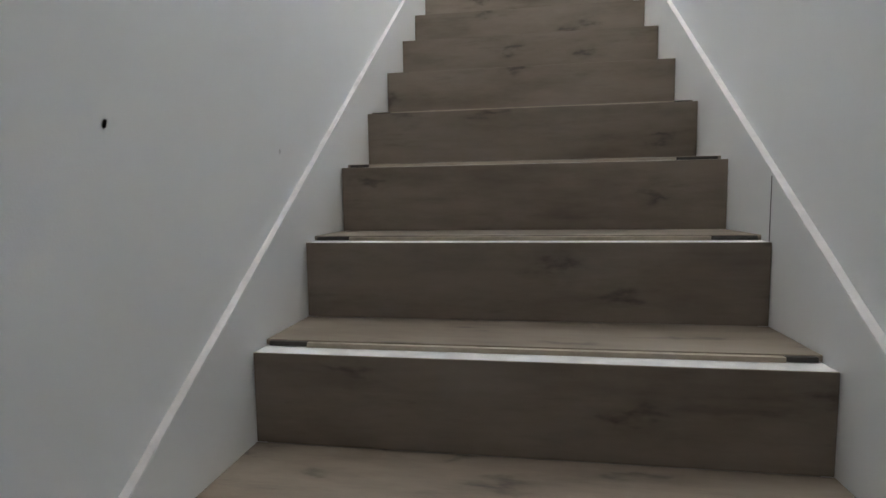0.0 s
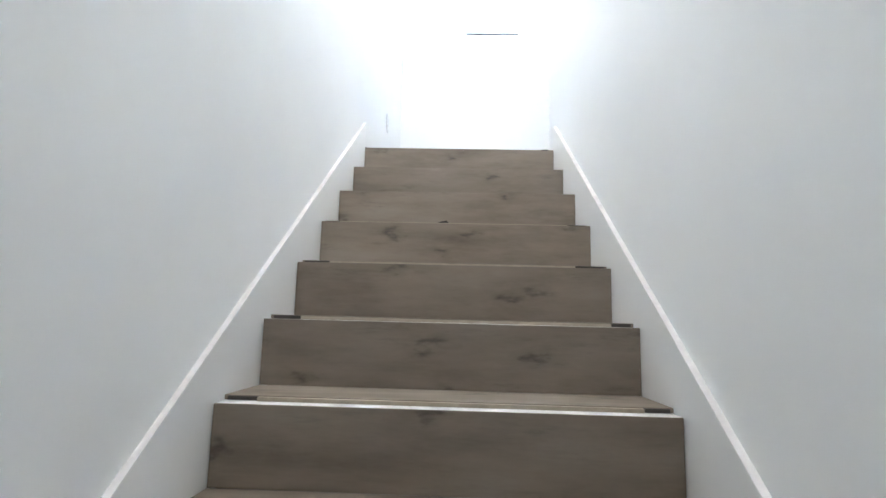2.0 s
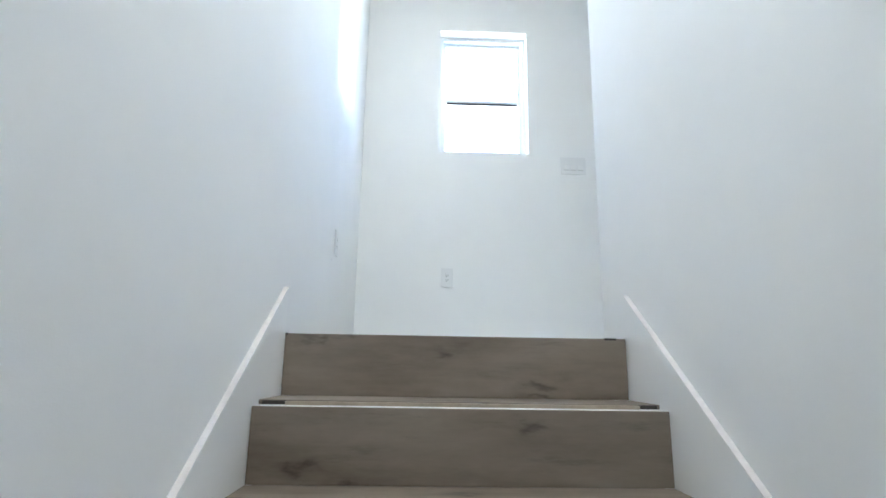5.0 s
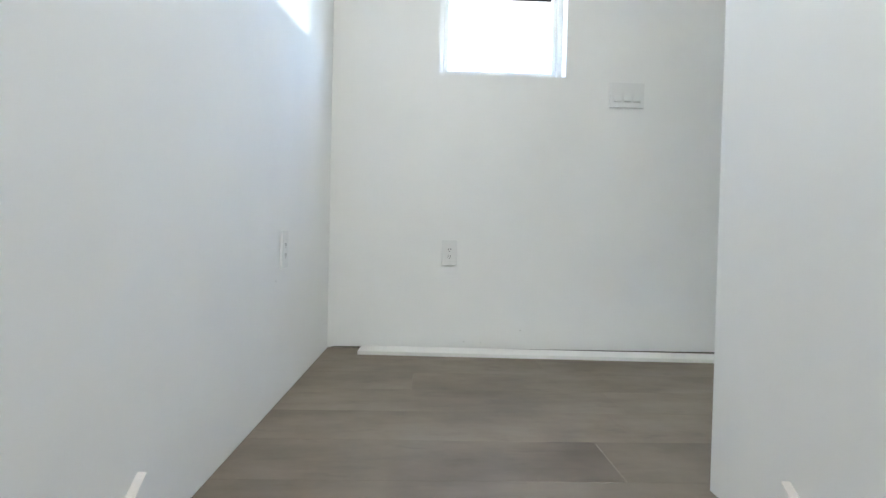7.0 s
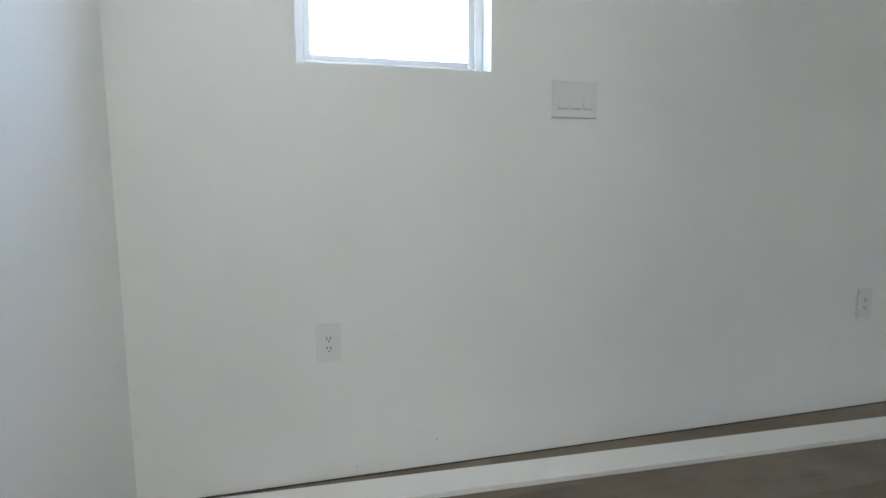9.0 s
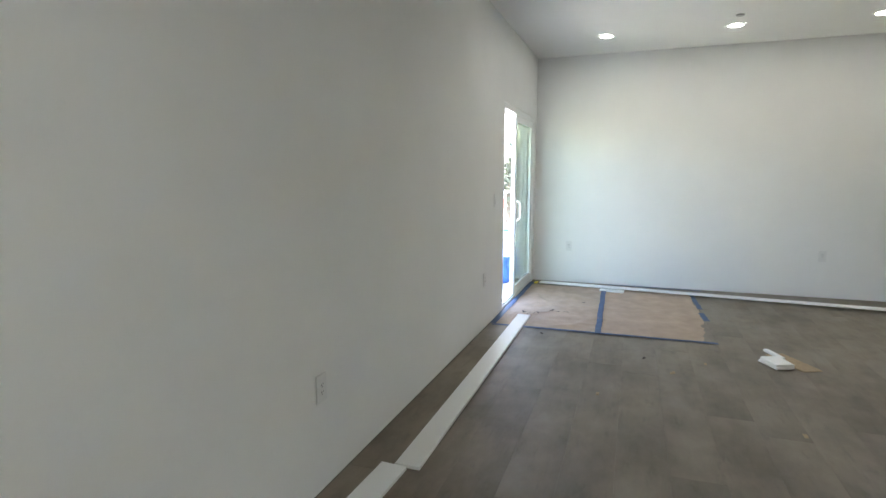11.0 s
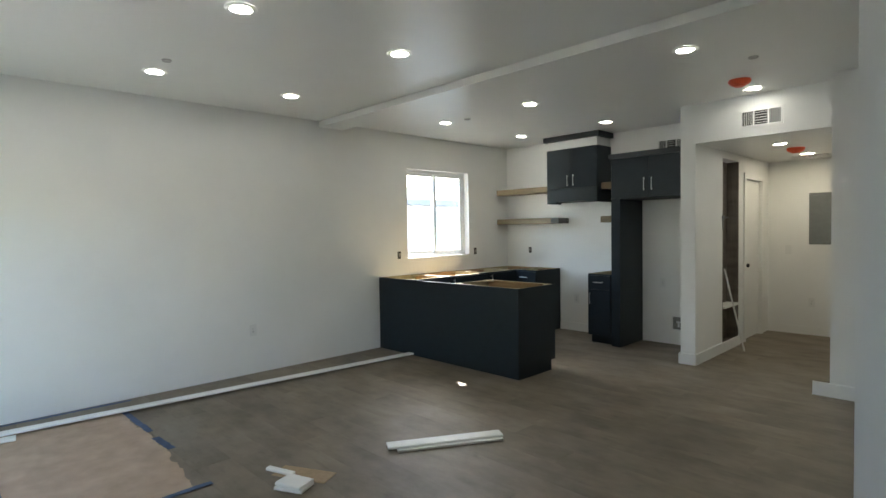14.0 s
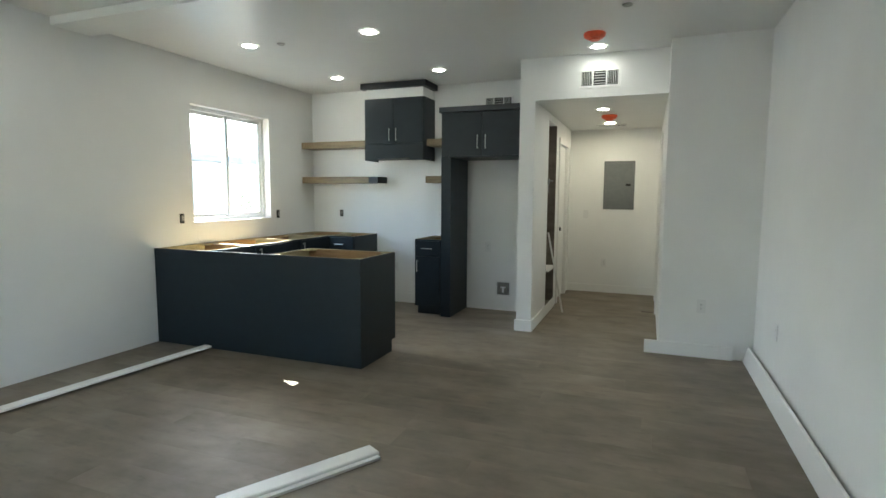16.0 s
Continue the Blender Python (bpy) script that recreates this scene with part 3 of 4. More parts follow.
outlet = plate("outlet")
set_plate(outlet, 0.543, YN, 0.392, 0)
for x, y, z, turn in ((2.69, YN, 0.385, 0), (5.21, YN, 0.37, 0), (XL, 0.83, 0.41, 90), (XE, 1.20, 0.39, -90), (XE, -1.45, 0.39, -90),
                      (6.33, YK, 0.40, 180), (3.884, YF, 0.37, 180), (XB, -3.69, 0.385, 90), (5.10, YK, 0.70, 180)):
    copy_thing(outlet, pose(x, y, z, 0, 0, turn))
copy_thing(outlet, pose(2.86, YP, 0.385, 0, 0, 180))
switch3 = plate("switch", 3, "white three-gang rocker switch plate beside the window")
set_plate(switch3, 1.36, YN, 1.150, 0)
set_plate(plate("switch", 1, "white rocker switch plate beside the sliding door"), 5.53, YN, 1.03, 0)
set_plate(plate("switch", 1, "white rocker switch plate on the hall wall"), 4.15, YF, 1.06, 180)


def open_box(x, y, z, turn, w=0.055, h=0.095, label="open dark electrical box cut into the drywall", inside=None):
    e = thing("electrical_box", label, "outlet", "open electrical boxes")
    part("recess", boxes((-w / 2, w / 2, -0.002, 0.004, 0, h), bevel=0.0008), inside or DARK, e)
    part("device", boxes((-w * 0.22, w * 0.3, -0.008, -0.002, h * 0.25, h * 0.8), bevel=0.001), plain("box_grey", (0.25, 0.24, 0.22), 0.6), e)
    e.matrix_basis = pose(x, y, z, 0, 0, turn)
    return e


open_box(XE, -3.42, 1.09, -90)
open_box(XE, -4.87, 1.09, -90)
open_box(7.13, YK, 1.09, 180, 0.05, 0.085)
wb = open_box(4.905, YK, 0.19, 180, 0.15, 0.15, "grey recessed water box with a white valve in the alcove wall", plain("box_shell", (0.22, 0.22, 0.21), 0.6, 0, 0.3, 25))
part("box_frame", boxes((-0.09, 0.09, -0.004, -0.0005, -0.015, 0.0), (-0.09, 0.09, -0.004, -0.0005, 0.15, 0.165), (-0.09, -0.075, -0.004, -0.0005, 0, 0.15), (0.075, 0.09, -0.004, -0.0005, 0, 0.15)), PLASTIC, wb)
part("valve", joined(tube((0.0, -0.012, 0.03), (0.0, -0.012, 0.09), 0.012), boxes((-0.03, 0.03, -0.016, -0.008, 0.085, 0.10))), PLASTIC, wb)


# ---- breaker panel in the hall ----
def breaker_panel():
    e = thing("breaker_panel", "flush grey metal electrical panel with a closed door", "breaker panel", at=(3.715, YF, 1.19))
    part("cover", boxes((-0.205, 0.205, 0.0005, 0.012, 0, 0.67), bevel=0.003), PANEL_GREY, e)
    d = part("door", boxes((-0.180, 0.180, 0.012, 0.018, 0.04, 0.635), bevel=0.002), PANEL_GREY, e)
    part("latch", boxes((-0.155, -0.090, 0.018, 0.024, 0.325, 0.355), bevel=0.002), DARK, d, "black latch")
    for z in (0.09, 0.57):
        part("hinge", tube((0.181, 0.014, z - 0.02), (0.181, 0.014, z + 0.02), 0.004), PANEL_GREY, d)
    return e


breaker_panel()


# ---- kitchen cabinets ----
def bar_handle(parent, p, q, out):
    """A slim bar pull from p to q, standing off along out."""
    p, q, out = Vector(p), Vector(q), Vector(out)
    d = (q - p).normalized()
    bms = [tube(p + out, q + out, 0.0046, 8)]
    for c in (p + d * 0.015, q - d * 0.015):
        bms.append(tube(c, c + out, 0.0045, 8))
    return part("handle", joined(*bms), STEEL, parent, "brushed nickel bar handle")


def base_cabinet(label, x0, x1, y0, y1, front, toe, sides=(True, True)):
    """An open-topped base cabinet with raw plywood inside and dark outer panels.
    front: the side with the doors, 'n', 's', 'w'; toe: recess depth at that side."""
    h, tk = 0.876, 0.105
    e = thing("base_cabinet", label, "cabinet", "kitchen base cabinets", ((x0 + x1) / 2, (y0 + y1) / 2, 0))
    cx, cy = (x0 + x1) / 2, (y0 + y1) / 2
    a, b, c, d = x0 - cx, x1 - cx, y0 - cy, y1 - cy
    t = 0.018
    fx0, fx1, fy0, fy1 = a, b, c, d
    if front == "n":
        fy1 -= toe
    if front == "s":
        fy0 += toe
    if front == "w":
        fx0 += toe
    part("toe_base", boxes((fx0 + 0.002, fx1 - 0.002, fy0 + 0.002, fy1 - 0.002, 0, tk)), NAVY, e)
    part("body", boxes((a, a + 0.004, c, d, tk, h), (b - 0.004, b, c, d, tk, h), (a + 0.004, b - 0.004, c, c + 0.004, tk, h), (a + 0.004, b - 0.004, d - 0.004, d, tk, h)), NAVY, e, "dark painted outer panels")
    a, b, c, d = a + 0.0045, b - 0.0045, c + 0.0045, d - 0.0045
    part("plywood_box", boxes((a, a + t, c, d, tk, h - 0.001), (b - t, b, c, d, tk, h - 0.001), (a + t, b - t, c, c + t, tk, h - 0.001), (a + t, b - t, d - t, d, tk, h - 0.001), (a + t, b - t, c + t, d - t, tk, tk + t)), PLY, e, "raw plywood carcass")
    if front in "ns":
        part("top_rail", boxes((a + t, b - t, c + t, c + 2 * t, h - 0.085, h - 0.002)), PLY_INNER, e, "orange-brown plywood rail")
        part("top_rail", boxes((a + t, b - t, d - 2 * t, d - t, h - 0.085, h - 0.002)), PLY_INNER, e, "orange-brown plywood rail")
    else:
        part("top_rail", boxes((a + t, a + 2 * t, c + t, d - t, h - 0.085, h - 0.002)), PLY_INNER, e, "orange-brown plywood rail")
        part("top_rail", boxes((b - 2 * t, b - t, c + t, d - t, h - 0.085, h - 0.002)), PLY_INNER, e, "orange-brown plywood rail")
    for sx, px in ((1, a + t), (-1, b - t)):
        for sy, py in ((1, c + 2 * t), (-1, d - 2 * t)):
            part("corner_block", prism([(px, py), (px + sx * 0.09, py), (px, py + sy * 0.09)], "z", h - 0.018, h - 0.003), PLY, e)
    return e, (x0 - cx, x1 - cx, y0 - cy, y1 - cy)


def slab(parent, name, u0, u1, z0, z1, plane, axis, out):
    lo, hi = sorted((plane, plane + out * 0.020))
    spec = (u0, u1, lo, hi, z0, z1) if axis == "x" else (lo, hi, u0, u1, z0, z1)
    return part(name, boxes(spec, bevel=0.0015), NAVY, parent)


# peninsula: finished back towards the room, doors towards the kitchen
PX0, PX1, PY0, PY1 = 5.405, 7.56, -3.70, -3.085
SPLIT = 6.29
e, (a, b, c, d) = base_cabinet("dark navy peninsula cabinet without its worktop, raw wood inside", PX0, SPLIT, PY0, PY1 - 0.012, "s", 0.075)
for u0, u1 in ((a + 0.01, (a + b) / 2 - 0.002), ((a + b) / 2 + 0.002, b - 0.01)):
    dr = slab(e, "door", u0, u1, 0.12, 0.86, c, "x", -1)
    bar_handle(dr, ((u0 + u1) / 2 + 0.1, c - 0.02, 0.70), ((u0 + u1) / 2 + 0.1, c - 0.02, 0.84), (0, -0.028, 0))
base_cabinet("dark navy corner base cabinet with an open plywood top", PX1 - 0.619, PX1, PY0, PY1 - 0.012, "s", 0.02)
bp = thing("back_panel", "dark navy painted panel along the peninsula's back", "cabinet panel", at=((PX0 + PX1) / 2, PY1 - 0.006, 0))
w2 = (PX1 - PX0) / 2
part("panel", boxes((-w2, w2, -0.006, 0.006, 0.0, 0.878), bevel=0.001), NAVY, bp)
ep = thing("end_panel", "dark navy finished end panel of the peninsula", "cabinet panel", at=(PX0 - 0.006, (PY0 + PY1) / 2, 0))
l2 = (PY1 - PY0) / 2
part("panel", prism([(-l2 + 0.075, 0), (l2, 0), (l2, 0.878), (-l2 + 0.005, 0.878), (-l2 + 0.005, 0.105), (-l2 + 0.075, 0.105)], "x", -0.006, 0.006), NAVY, ep)

# run along the east wall, under the window
ys = [-5.03, -4.42, -3.705]
for y0, y1 in zip(ys, ys[1:]):
    e, (a, b, c, d) = base_cabinet("dark navy base cabinet under the window, open plywood top", 6.95, 7.56, y0 + 0.001, y1 - 0.001, "w", 0.075)
    dr = slab(e, "door", c + 0.008, d - 0.008, 0.12, 0.86, a, "y", -1)
    bar_handle(dr, (a - 0.02, d - 0.06, 0.70), (a - 0.02, d - 0.06, 0.84), (-0.028, 0, 0))
# corner and drawer unit on the south wall
e, (a, b, c, d) = base_cabinet("dark navy corner cabinet, open plywood top", 6.99, 7.56, YK + 0.002, -5.032, "n", 0.02)
e, (a, b, c, d) = base_cabinet("dark navy drawer cabinet beside the range gap", 6.60, 6.985, YK + 0.002, -5.05, "n", 0.075)
for z0, z1 in ((0.70, 0.86), (0.42, 0.69), (0.12, 0.41)):
    dr = slab(e, "drawer", a + 0.008, b - 0.008, z0, z1, d, "x", 1)
    bar_handle(dr, (-0.06, d + 0.02, (z0 + z1) / 2), (0.06, d + 0.02, (z0 + z1) / 2), (0, 0.028, 0))
# narrow unit next to the tall panel
e, (a, b, c, d) = base_cabinet("narrow dark navy base cabinet with a drawer and a door", 5.482, 5.800, YK + 0.002, -5.045, "n", 0.075)
dr = slab(e, "drawer", a + 0.006, b - 0.006, 0.69, 0.858, d, "x", 1)
bar_handle(dr, (-0.065, d + 0.02, 0.775), (0.065, d + 0.02, 0.775), (0, 0.028, 0))
dr = slab(e, "door", a + 0.006, b - 0.006, 0.115, 0.68, d, "x", 1)
bar_handle(dr, (b - 0.04, d + 0.02, 0.50), (b - 0.04, d + 0.02, 0.64), (0, 0.028, 0))

tp = thing("tall_panel", "tall dark navy panel beside the refrigerator space", "cabinet panel", at=(5.405, -5.33, 0))
part("panel", boxes((-0.040, 0.072, -0.298, 0.298, 0.0, 1.79), bevel=0.002), NAVY, tp)


def wall_cabinet(name, label, x0, x1, y1, z0, z1, door_z0, handle_z):
    e = thing(name, label, "cabinet", at=((x0 + x1) / 2, YK, z0))
    w, dp, h = (x1 - x0) / 2, y1 - YK, z1 - z0
    part("body", boxes((-w, w, 0.001, dp - 0.020, 0.022 if door_z0 - z0 > 0.05 else 0.0, h), bevel=0.0015), NAVY, e)
    for x in (-w - 0.004, w + 0.0005):
        part("side_panel", boxes((x, x + 0.0035, 0.001, dp - 0.022, 0, h), bevel=0.001), NAVY, e)
    zb = door_z0 - z0
    if zb > 0.05:
        part("valance", prism([(-w, 0.0), (-w + 0.15, 0.0), (-w + 0.18, 0.022), (w - 0.18, 0.022), (w - 0.15, 0.0), (w, 0.0), (w, zb - 0.004), (-w, zb - 0.004)], "y", dp - 0.020, dp - 0.002), NAVY, e, "dark lower valance with a shallow arch")
    for s in (-1, 1):
        a, b = sorted((s * 0.002, s * (w - 0.004)))
        dr = slab(e, "door", a, b, zb + 0.003, h - 0.004, dp - 0.020, "x", 1)
        bar_handle(dr, (s * 0.045, dp, handle_z - z0), (s * 0.045, dp, handle_z - z0 + 0.15), (0, 0.028, 0))
    return e


hood = wall_cabinet("hood_cabinet", "dark navy two-door hood cabinet on the kitchen wall", 5.80, 6.57, -5.27, 1.79, 2.52, 1.985, 2.015)
part("soffit_box", boxes((-0.375, 0.375, 0.001, 0.335, 0.7305, 0.84)), WALL, hood, "white filler above the doors")
part("crown", boxes((-0.425, 0.425, 0.001, 0.385, 0.8405, 0.909), bevel=0.004), NAVY_DARK, hood, "dark crown board at the ceiling")
fr = wall_cabinet("refrigerator_cabinet", "dark navy two-door cabinet over the empty refrigerator space", 4.545, 5.478, -5.03, 1.79, 2.272, 1.80, 1.875)
part("crown", boxes((-0.466, 0.485, 0.001, 0.625, 0.4825, 0.540), bevel=0.004), NAVY_DARK, fr, "dark flat crown board")


def shelf(x0, x1, z, label, dark_end=0.0):
    e = thing("floating_shelf", label, "shelf", "kitchen floating shelves", ((x0 + x1) / 2, YK, z))
    w = (x1 - x0) / 2
    part("board", boxes((-w + dark_end, w, 0.001, 0.26, 0, 0.082), bevel=0.004), SHELFWOOD, e)
    if dark_end:
        part("end_cap", boxes((-w, -w + dark_end - 0.001, 0.001, 0.26, 0.002, 0.080), bevel=0.003), NAVY_DARK, e, "dark painted end block")


shelf(6.573, 7.56, 1.962, "thick oak floating shelf in the kitchen corner")
shelf(6.45, 7.56, 1.520, "thick oak floating shelf with a darker end", 0.13)
shelf(5.482, 5.797, 1.955, "short oak floating shelf beside the hood cabinet")
shelf(5.482, 5.81, 1.520, "short oak floating shelf above the range gap")


# ---- fitted baseboards ----
def baseboard(name, x0, x1, y0, y1, h=0.125, label="white painted baseboard"):
    return structure(name, boxes((x0, x1, y0, y1, 0.0005, h), bevel=0.002), TRIM, label, "baseboard")


baseboard("baseboard", 5.78, 6.595, YK + 0.0005, YK + 0.014, 0.115)
baseboard("baseboard", XH0 + 0.001, XH1 - 0.016, YF + 0.0005, YF + 0.014, 0.11)
baseboard("baseboard", XH1 - 0.015, XH1 - 0.0005, -6.15, YH - 0.004, 0.115)
baseboard("baseboard", XH1 - 0.013, 4.555, YH + 0.0005, YH + 0.022, 0.115, "short white baseboard across the wall end")


# ---- hall: closet opening, door opening, leaning stick ----
def casing(name, y0, y1, z1, x, out, label):
    e = thing(name, label, "door casing")
    e["kind"] = "structure"
    w = 0.07
    lo, hi = sorted((x + out * 0.0005, x + out * 0.016))
    for a, b, c, d in ((y0 - w, y0, 0.0, z1 + w), (y1, y1 + w, 0.0, z1 + w), (y0, y1, z1, z1 + w)):
        part("casing_board", boxes((lo, hi, a, b, c, d), bevel=0.002), TRIM, e)
    return e


hall_door = casing("door_2", -7.02, -6.36, 2.03, XH1, -1, "white cased hall door standing shut")
leaf = part("door_leaf", boxes((XH1 + 0.030, XH1 + 0.065, -7.017, -6.363, 0.008, 2.027), bevel=0.002), TRIM, hall_door, "plain white painted door leaf")
part("door_jamb", boxes((XH1 + 0.001, XH1 + 0.149, -7.0195, -7.0175, 0.0, 2.029), (XH1 + 0.001, XH1 + 0.149, -6.3625, -6.3605, 0.0, 2.029)), TRIM, hall_door)
part("door_knob", joined(tube((XH1 + 0.030, -6.43, 0.95), (XH1 - 0.004, -6.43, 0.95), 0.010), tube((XH1 - 0.004, -6.43, 0.95), (XH1 - 0.026, -6.43, 0.95), 0.024, 16)), DARK, leaf, "small dark door knob")
shim = thing("wood_shim", "dark flat wood shim lying on the hall floor", "shim", at=(3.27, -6.18, 0.0005))
part("wedge", prism([(-0.075, 0), (0.075, 0), (0.075, 0.010), (-0.075, 0.003)], "y", -0.018, 0.018), CLOSETWOOD, shim)
casing("door_3", -6.95, -6.15, 2.03, XH0, 1, "white cased door opening off the hall")
cl = thing("closet_lining", "weathered brown boards lining an unfinished closet opening", "panel", at=(4.54, -5.84, 0.06))
cl["kind"] = "structure"
part("side_board", boxes((-0.149, -0.002, -0.278, -0.262, 0.0, 2.155), bevel=0.001), CLOSETWOOD, cl)
part("side_board", boxes((-0.149, -0.002, 0.262, 0.278, 0.0, 2.155), bevel=0.001), CLOSETWOOD, cl)
part("back_board", boxes((-0.022, -0.002, -0.261, 0.261, 0.0, 2.155)), CLOSETWOOD, cl)
part("shelf_board", boxes((-0.175, -0.023, -0.261, 0.261, 0.44, 0.46)), TRIM, cl, "small white ledge")
part("floor_board", boxes((-0.149, -0.023, -0.261, 0.261, 0.0, 0.012)), CLOSETWOOD, cl)
lk = thing("door_latch_set", "brushed metal latch hanging at the closet edge", "latch", at=(XH1, -5.545, 1.46))
part("body", joined(boxes((-0.020, -0.001, -0.018, 0.018, 0.05, 0.11), bevel=0.003), tube((-0.020, 0, 0.08), (-0.060, 0, 0.085), 0.009), boxes((-0.016, -0.004, -0.010, 0.010, -0.06, 0.05), bevel=0.003)), DULL_STEEL, lk)
stick = thing("trim_stick", "thin white trim stick leaning on the hall wall", "trim piece", at=(4.215, -5.70, 0))
part("stick", joined(tube((0.0, -0.05, 0.012), (0.158, 0.13, 0.96), 0.011, 6)), TRIM, stick)


# ---- loose white boards ----
def board(label, length, width, thick, m, name="trim_board", twin=False):
    """A loose baseboard length lying along local x, eased on one long edge."""
    e = thing(name, label, "trim board", "loose trim boards")
    w = width / 2
    prof = [(-w, 0), (w, 0), (w, thick * 0.55), (w - 0.006, thick), (-w, thick)]
    part("board", prism(prof, "x", -length / 2, length / 2), TRIM, e)
    if twin:
        part("second_board", prism([(-w + 0.028, -0.0005), (w + 0.028, -0.0005), (w + 0.028, -thick), (-w + 0.028, -thick)], "x", -length / 2 + 0.01, length / 2 - 0.06), TRIM, e)
    e.matrix_basis = m
    return e


board("long white baseboard length lying along the wall", 2.80, 0.128, 0.016, pose(1.545, 1.485, 0.0005, 0, 0, -2.25))
board("long white baseboard length lying beside the wall", 2.78, 0.122, 0.016, pose(4.34, 1.378, 0.0042, 0, 0, 0.4))
board("long white baseboard length lying near the far wall", 4.57, 0.085, 0.016, pose(7.115, -0.78, 0.021, 0, 0, 85.4))
board("two short white boards stacked on the plank floor", 0.80, 0.10, 0.014, pose(4.835, -1.55, 0.0165, 0, 0, 60.0), twin=True)
lean = board("long white baseboard leaning along the wall foot", 3.96, 0.135, 0.016, pose(0, 0, 0))
lean.matrix_basis = Matrix.Translation((2.495, -2.46, 0.066)) @ Matrix.Rotation(radians(90), 4, "Z") @ Matrix.Rotation(radians(75), 4, "X")
sb = board("short white baseboard standing against the wall", 0.70, 0.115, 0.016, pose(0, 0, 0))
sb.matrix_basis = Matrix.Translation((2.955, YP + 0.024, 0.058)) @ Matrix.Rotation(radians(180), 4, "Z") @ Matrix.Rotation(radians(85), 4, "X")
tab = board("small white board offcut lying on the paper edge", 0.26, 0.10, 0.014, pose(7.12, 0.66, 0.006, 0, 0, 84))


# ---- kraft paper with blue tape ----
def floor_paper():
    e = thing("floor_paper", "brown kraft floor paper, torn and held with blue masking tape", "floor paper")
    x0, x1, y0, y1 = 5.40, 7.25, -0.17, 1.60
    bm = bmesh.new()
    nx, ny = 132, 124
    grid = []
    for i in range(nx + 1):
        row = []
        for j in range(ny + 1):
            u, v = i / nx, j / ny
            x, y = x0 + (x1 - x0) * u, y0 + (y1 - y0) * v
            torn = 0.035 * noise.noise(Vector((x * 3, 0, 1))) + 0.05 * abs(noise.noise(Vector((x * 6.0, 3.0, 1)))) + 0.012 * noise.noise(Vector((x * 31, 0, 2))) + (0.16 * (0.35 - u) if u < 0.35 else 0.0)
            y += torn * max(0.0, 1.0 - 4.0 * v)
            edge = min(1, 14 * u, 14 * (1 - u), 14 * v, 14 * (1 - v))
            if x < 5.82 and 1.27 < y < 1.49:
                edge = 0.0      # pressed flat under the board
            ruck = 0.35 + 1.1 * min(1.0, max(0.0, (v - 0.35) * 3))
            crease = max(0.0, 1.0 - 5.5 * abs(noise.noise(Vector((x * 1.9 + y * 1.2, y * 2.6 - x * 0.8, 0.3)))))
            crease += 0.6 * max(0.0, 1.0 - 5.0 * abs(noise.noise(Vector((x * 3.5 - y, y * 4.4 + x, 7.3)))))
            wr = ruck * (0.008 * crease + 0.007 * max(0.0, noise.noise(Vector((x * 3.0 + y, y * 6.5, 0.3)))) + 0.003 * noise.noise(Vector((x * 13, y * 17, 2.0))))
            row.append(bm.verts.new((x, y, 0.003 + max(0.0, wr) * edge)))
        grid.append(row)
    for i in range(nx):
        for j in range(ny):
            bm.faces.new((grid[i][j], grid[i + 1][j], grid[i + 1][j + 1], grid[i][j + 1]))
    p = part("paper", bm, PAPER, e)
    for poly in p.data.polygons:
        poly.use_smooth = True

    def tape(a, b, w, seed, z=0.0135):
        bm = bmesh.new()
        a, b = Vector(a), Vector(b)
        n = 24
        side = (b - a).normalized().cross(Vector((0, 0, 1)))
        last = None
        for i in range(n + 1):
            c = a.lerp(b, i / n) + side * 0.008 * noise.noise(Vector((i * 0.3, seed, 0)))
            hw = w / 2 * (1 + 0.15 * noise.noise(Vector((i * 0.9, seed, 5))))
            pair = [bm.verts.new((*(c + side * s * hw).xy, z + 0.0008 * (i % 2))) for s in (-1, 1)]
            if last:
                bm.faces.new((last[0], last[1], pair[1], pair[0]))
            last = pair
        bmesh.ops.recalc_face_normals(bm, faces=list(bm.faces))
        bmesh.ops.solidify(bm, geom=list(bm.faces), thickness=0.0008)
        return part("tape_strip", bm, TAPE, e, "blue masking tape")

    tape((5.40, -0.20, 0), (5.37, 1.60, 0), 0.045, 1, 0.006)
    tape((5.36, 0.70, 0), (7.24, 0.75, 0), 0.05, 2)
    tape((7.22, -0.17, 0), (6.55, -0.19, 0), 0.045, 3, 0.0045)
    tape((6.40, -0.18, 0), (6.10, -0.20, 0), 0.05, 4, 0.0045)
    tape((5.38, 1.598, 0), (7.35, 1.602, 0), 0.055, 5, 0.012)
    tape((7.50, -0.30, 0), (7.52, 0.72, 0), 0.04, 6, 0.004)
    rng = random.Random(8)
    for cx, cy, l, ang in ((5.86, 1.40, 0.11, 20), (5.82, 1.32, 0.09, -60), (5.88, 1.28, 0.10, 35), (6.02, 1.16, 0.16, 15), (5.96, 1.10, 0.08, -30), (5.98, 1.02, 0.10, 60), (6.42, 0.90, 0.07, 75), (5.80, 1.36, 0.06, 5)):
        bm = bmesh.new()
        k = 14
        pts = []
        for i in range(k):
            t = 2 * math.pi * i / k
            r = rng.uniform(0.3, 1.0)
            pts.append((l / 2 * r * math.cos(t), 0.012 * r * math.sin(t) + 0.25 * l * abs(math.cos(t)) ** 2))
        vs = [bm.verts.new((x, y, 0)) for x, y in pts]
        bm.faces.new(vs)
        bmesh.ops.solidify(bm, geom=list(bm.faces), thickness=0.001)
        o = part("tear", bm, SLOT, e, "dark ragged tear")
        o.matrix_basis = pose(cx, cy, 0.0155, 0, 0, ang)
    return e


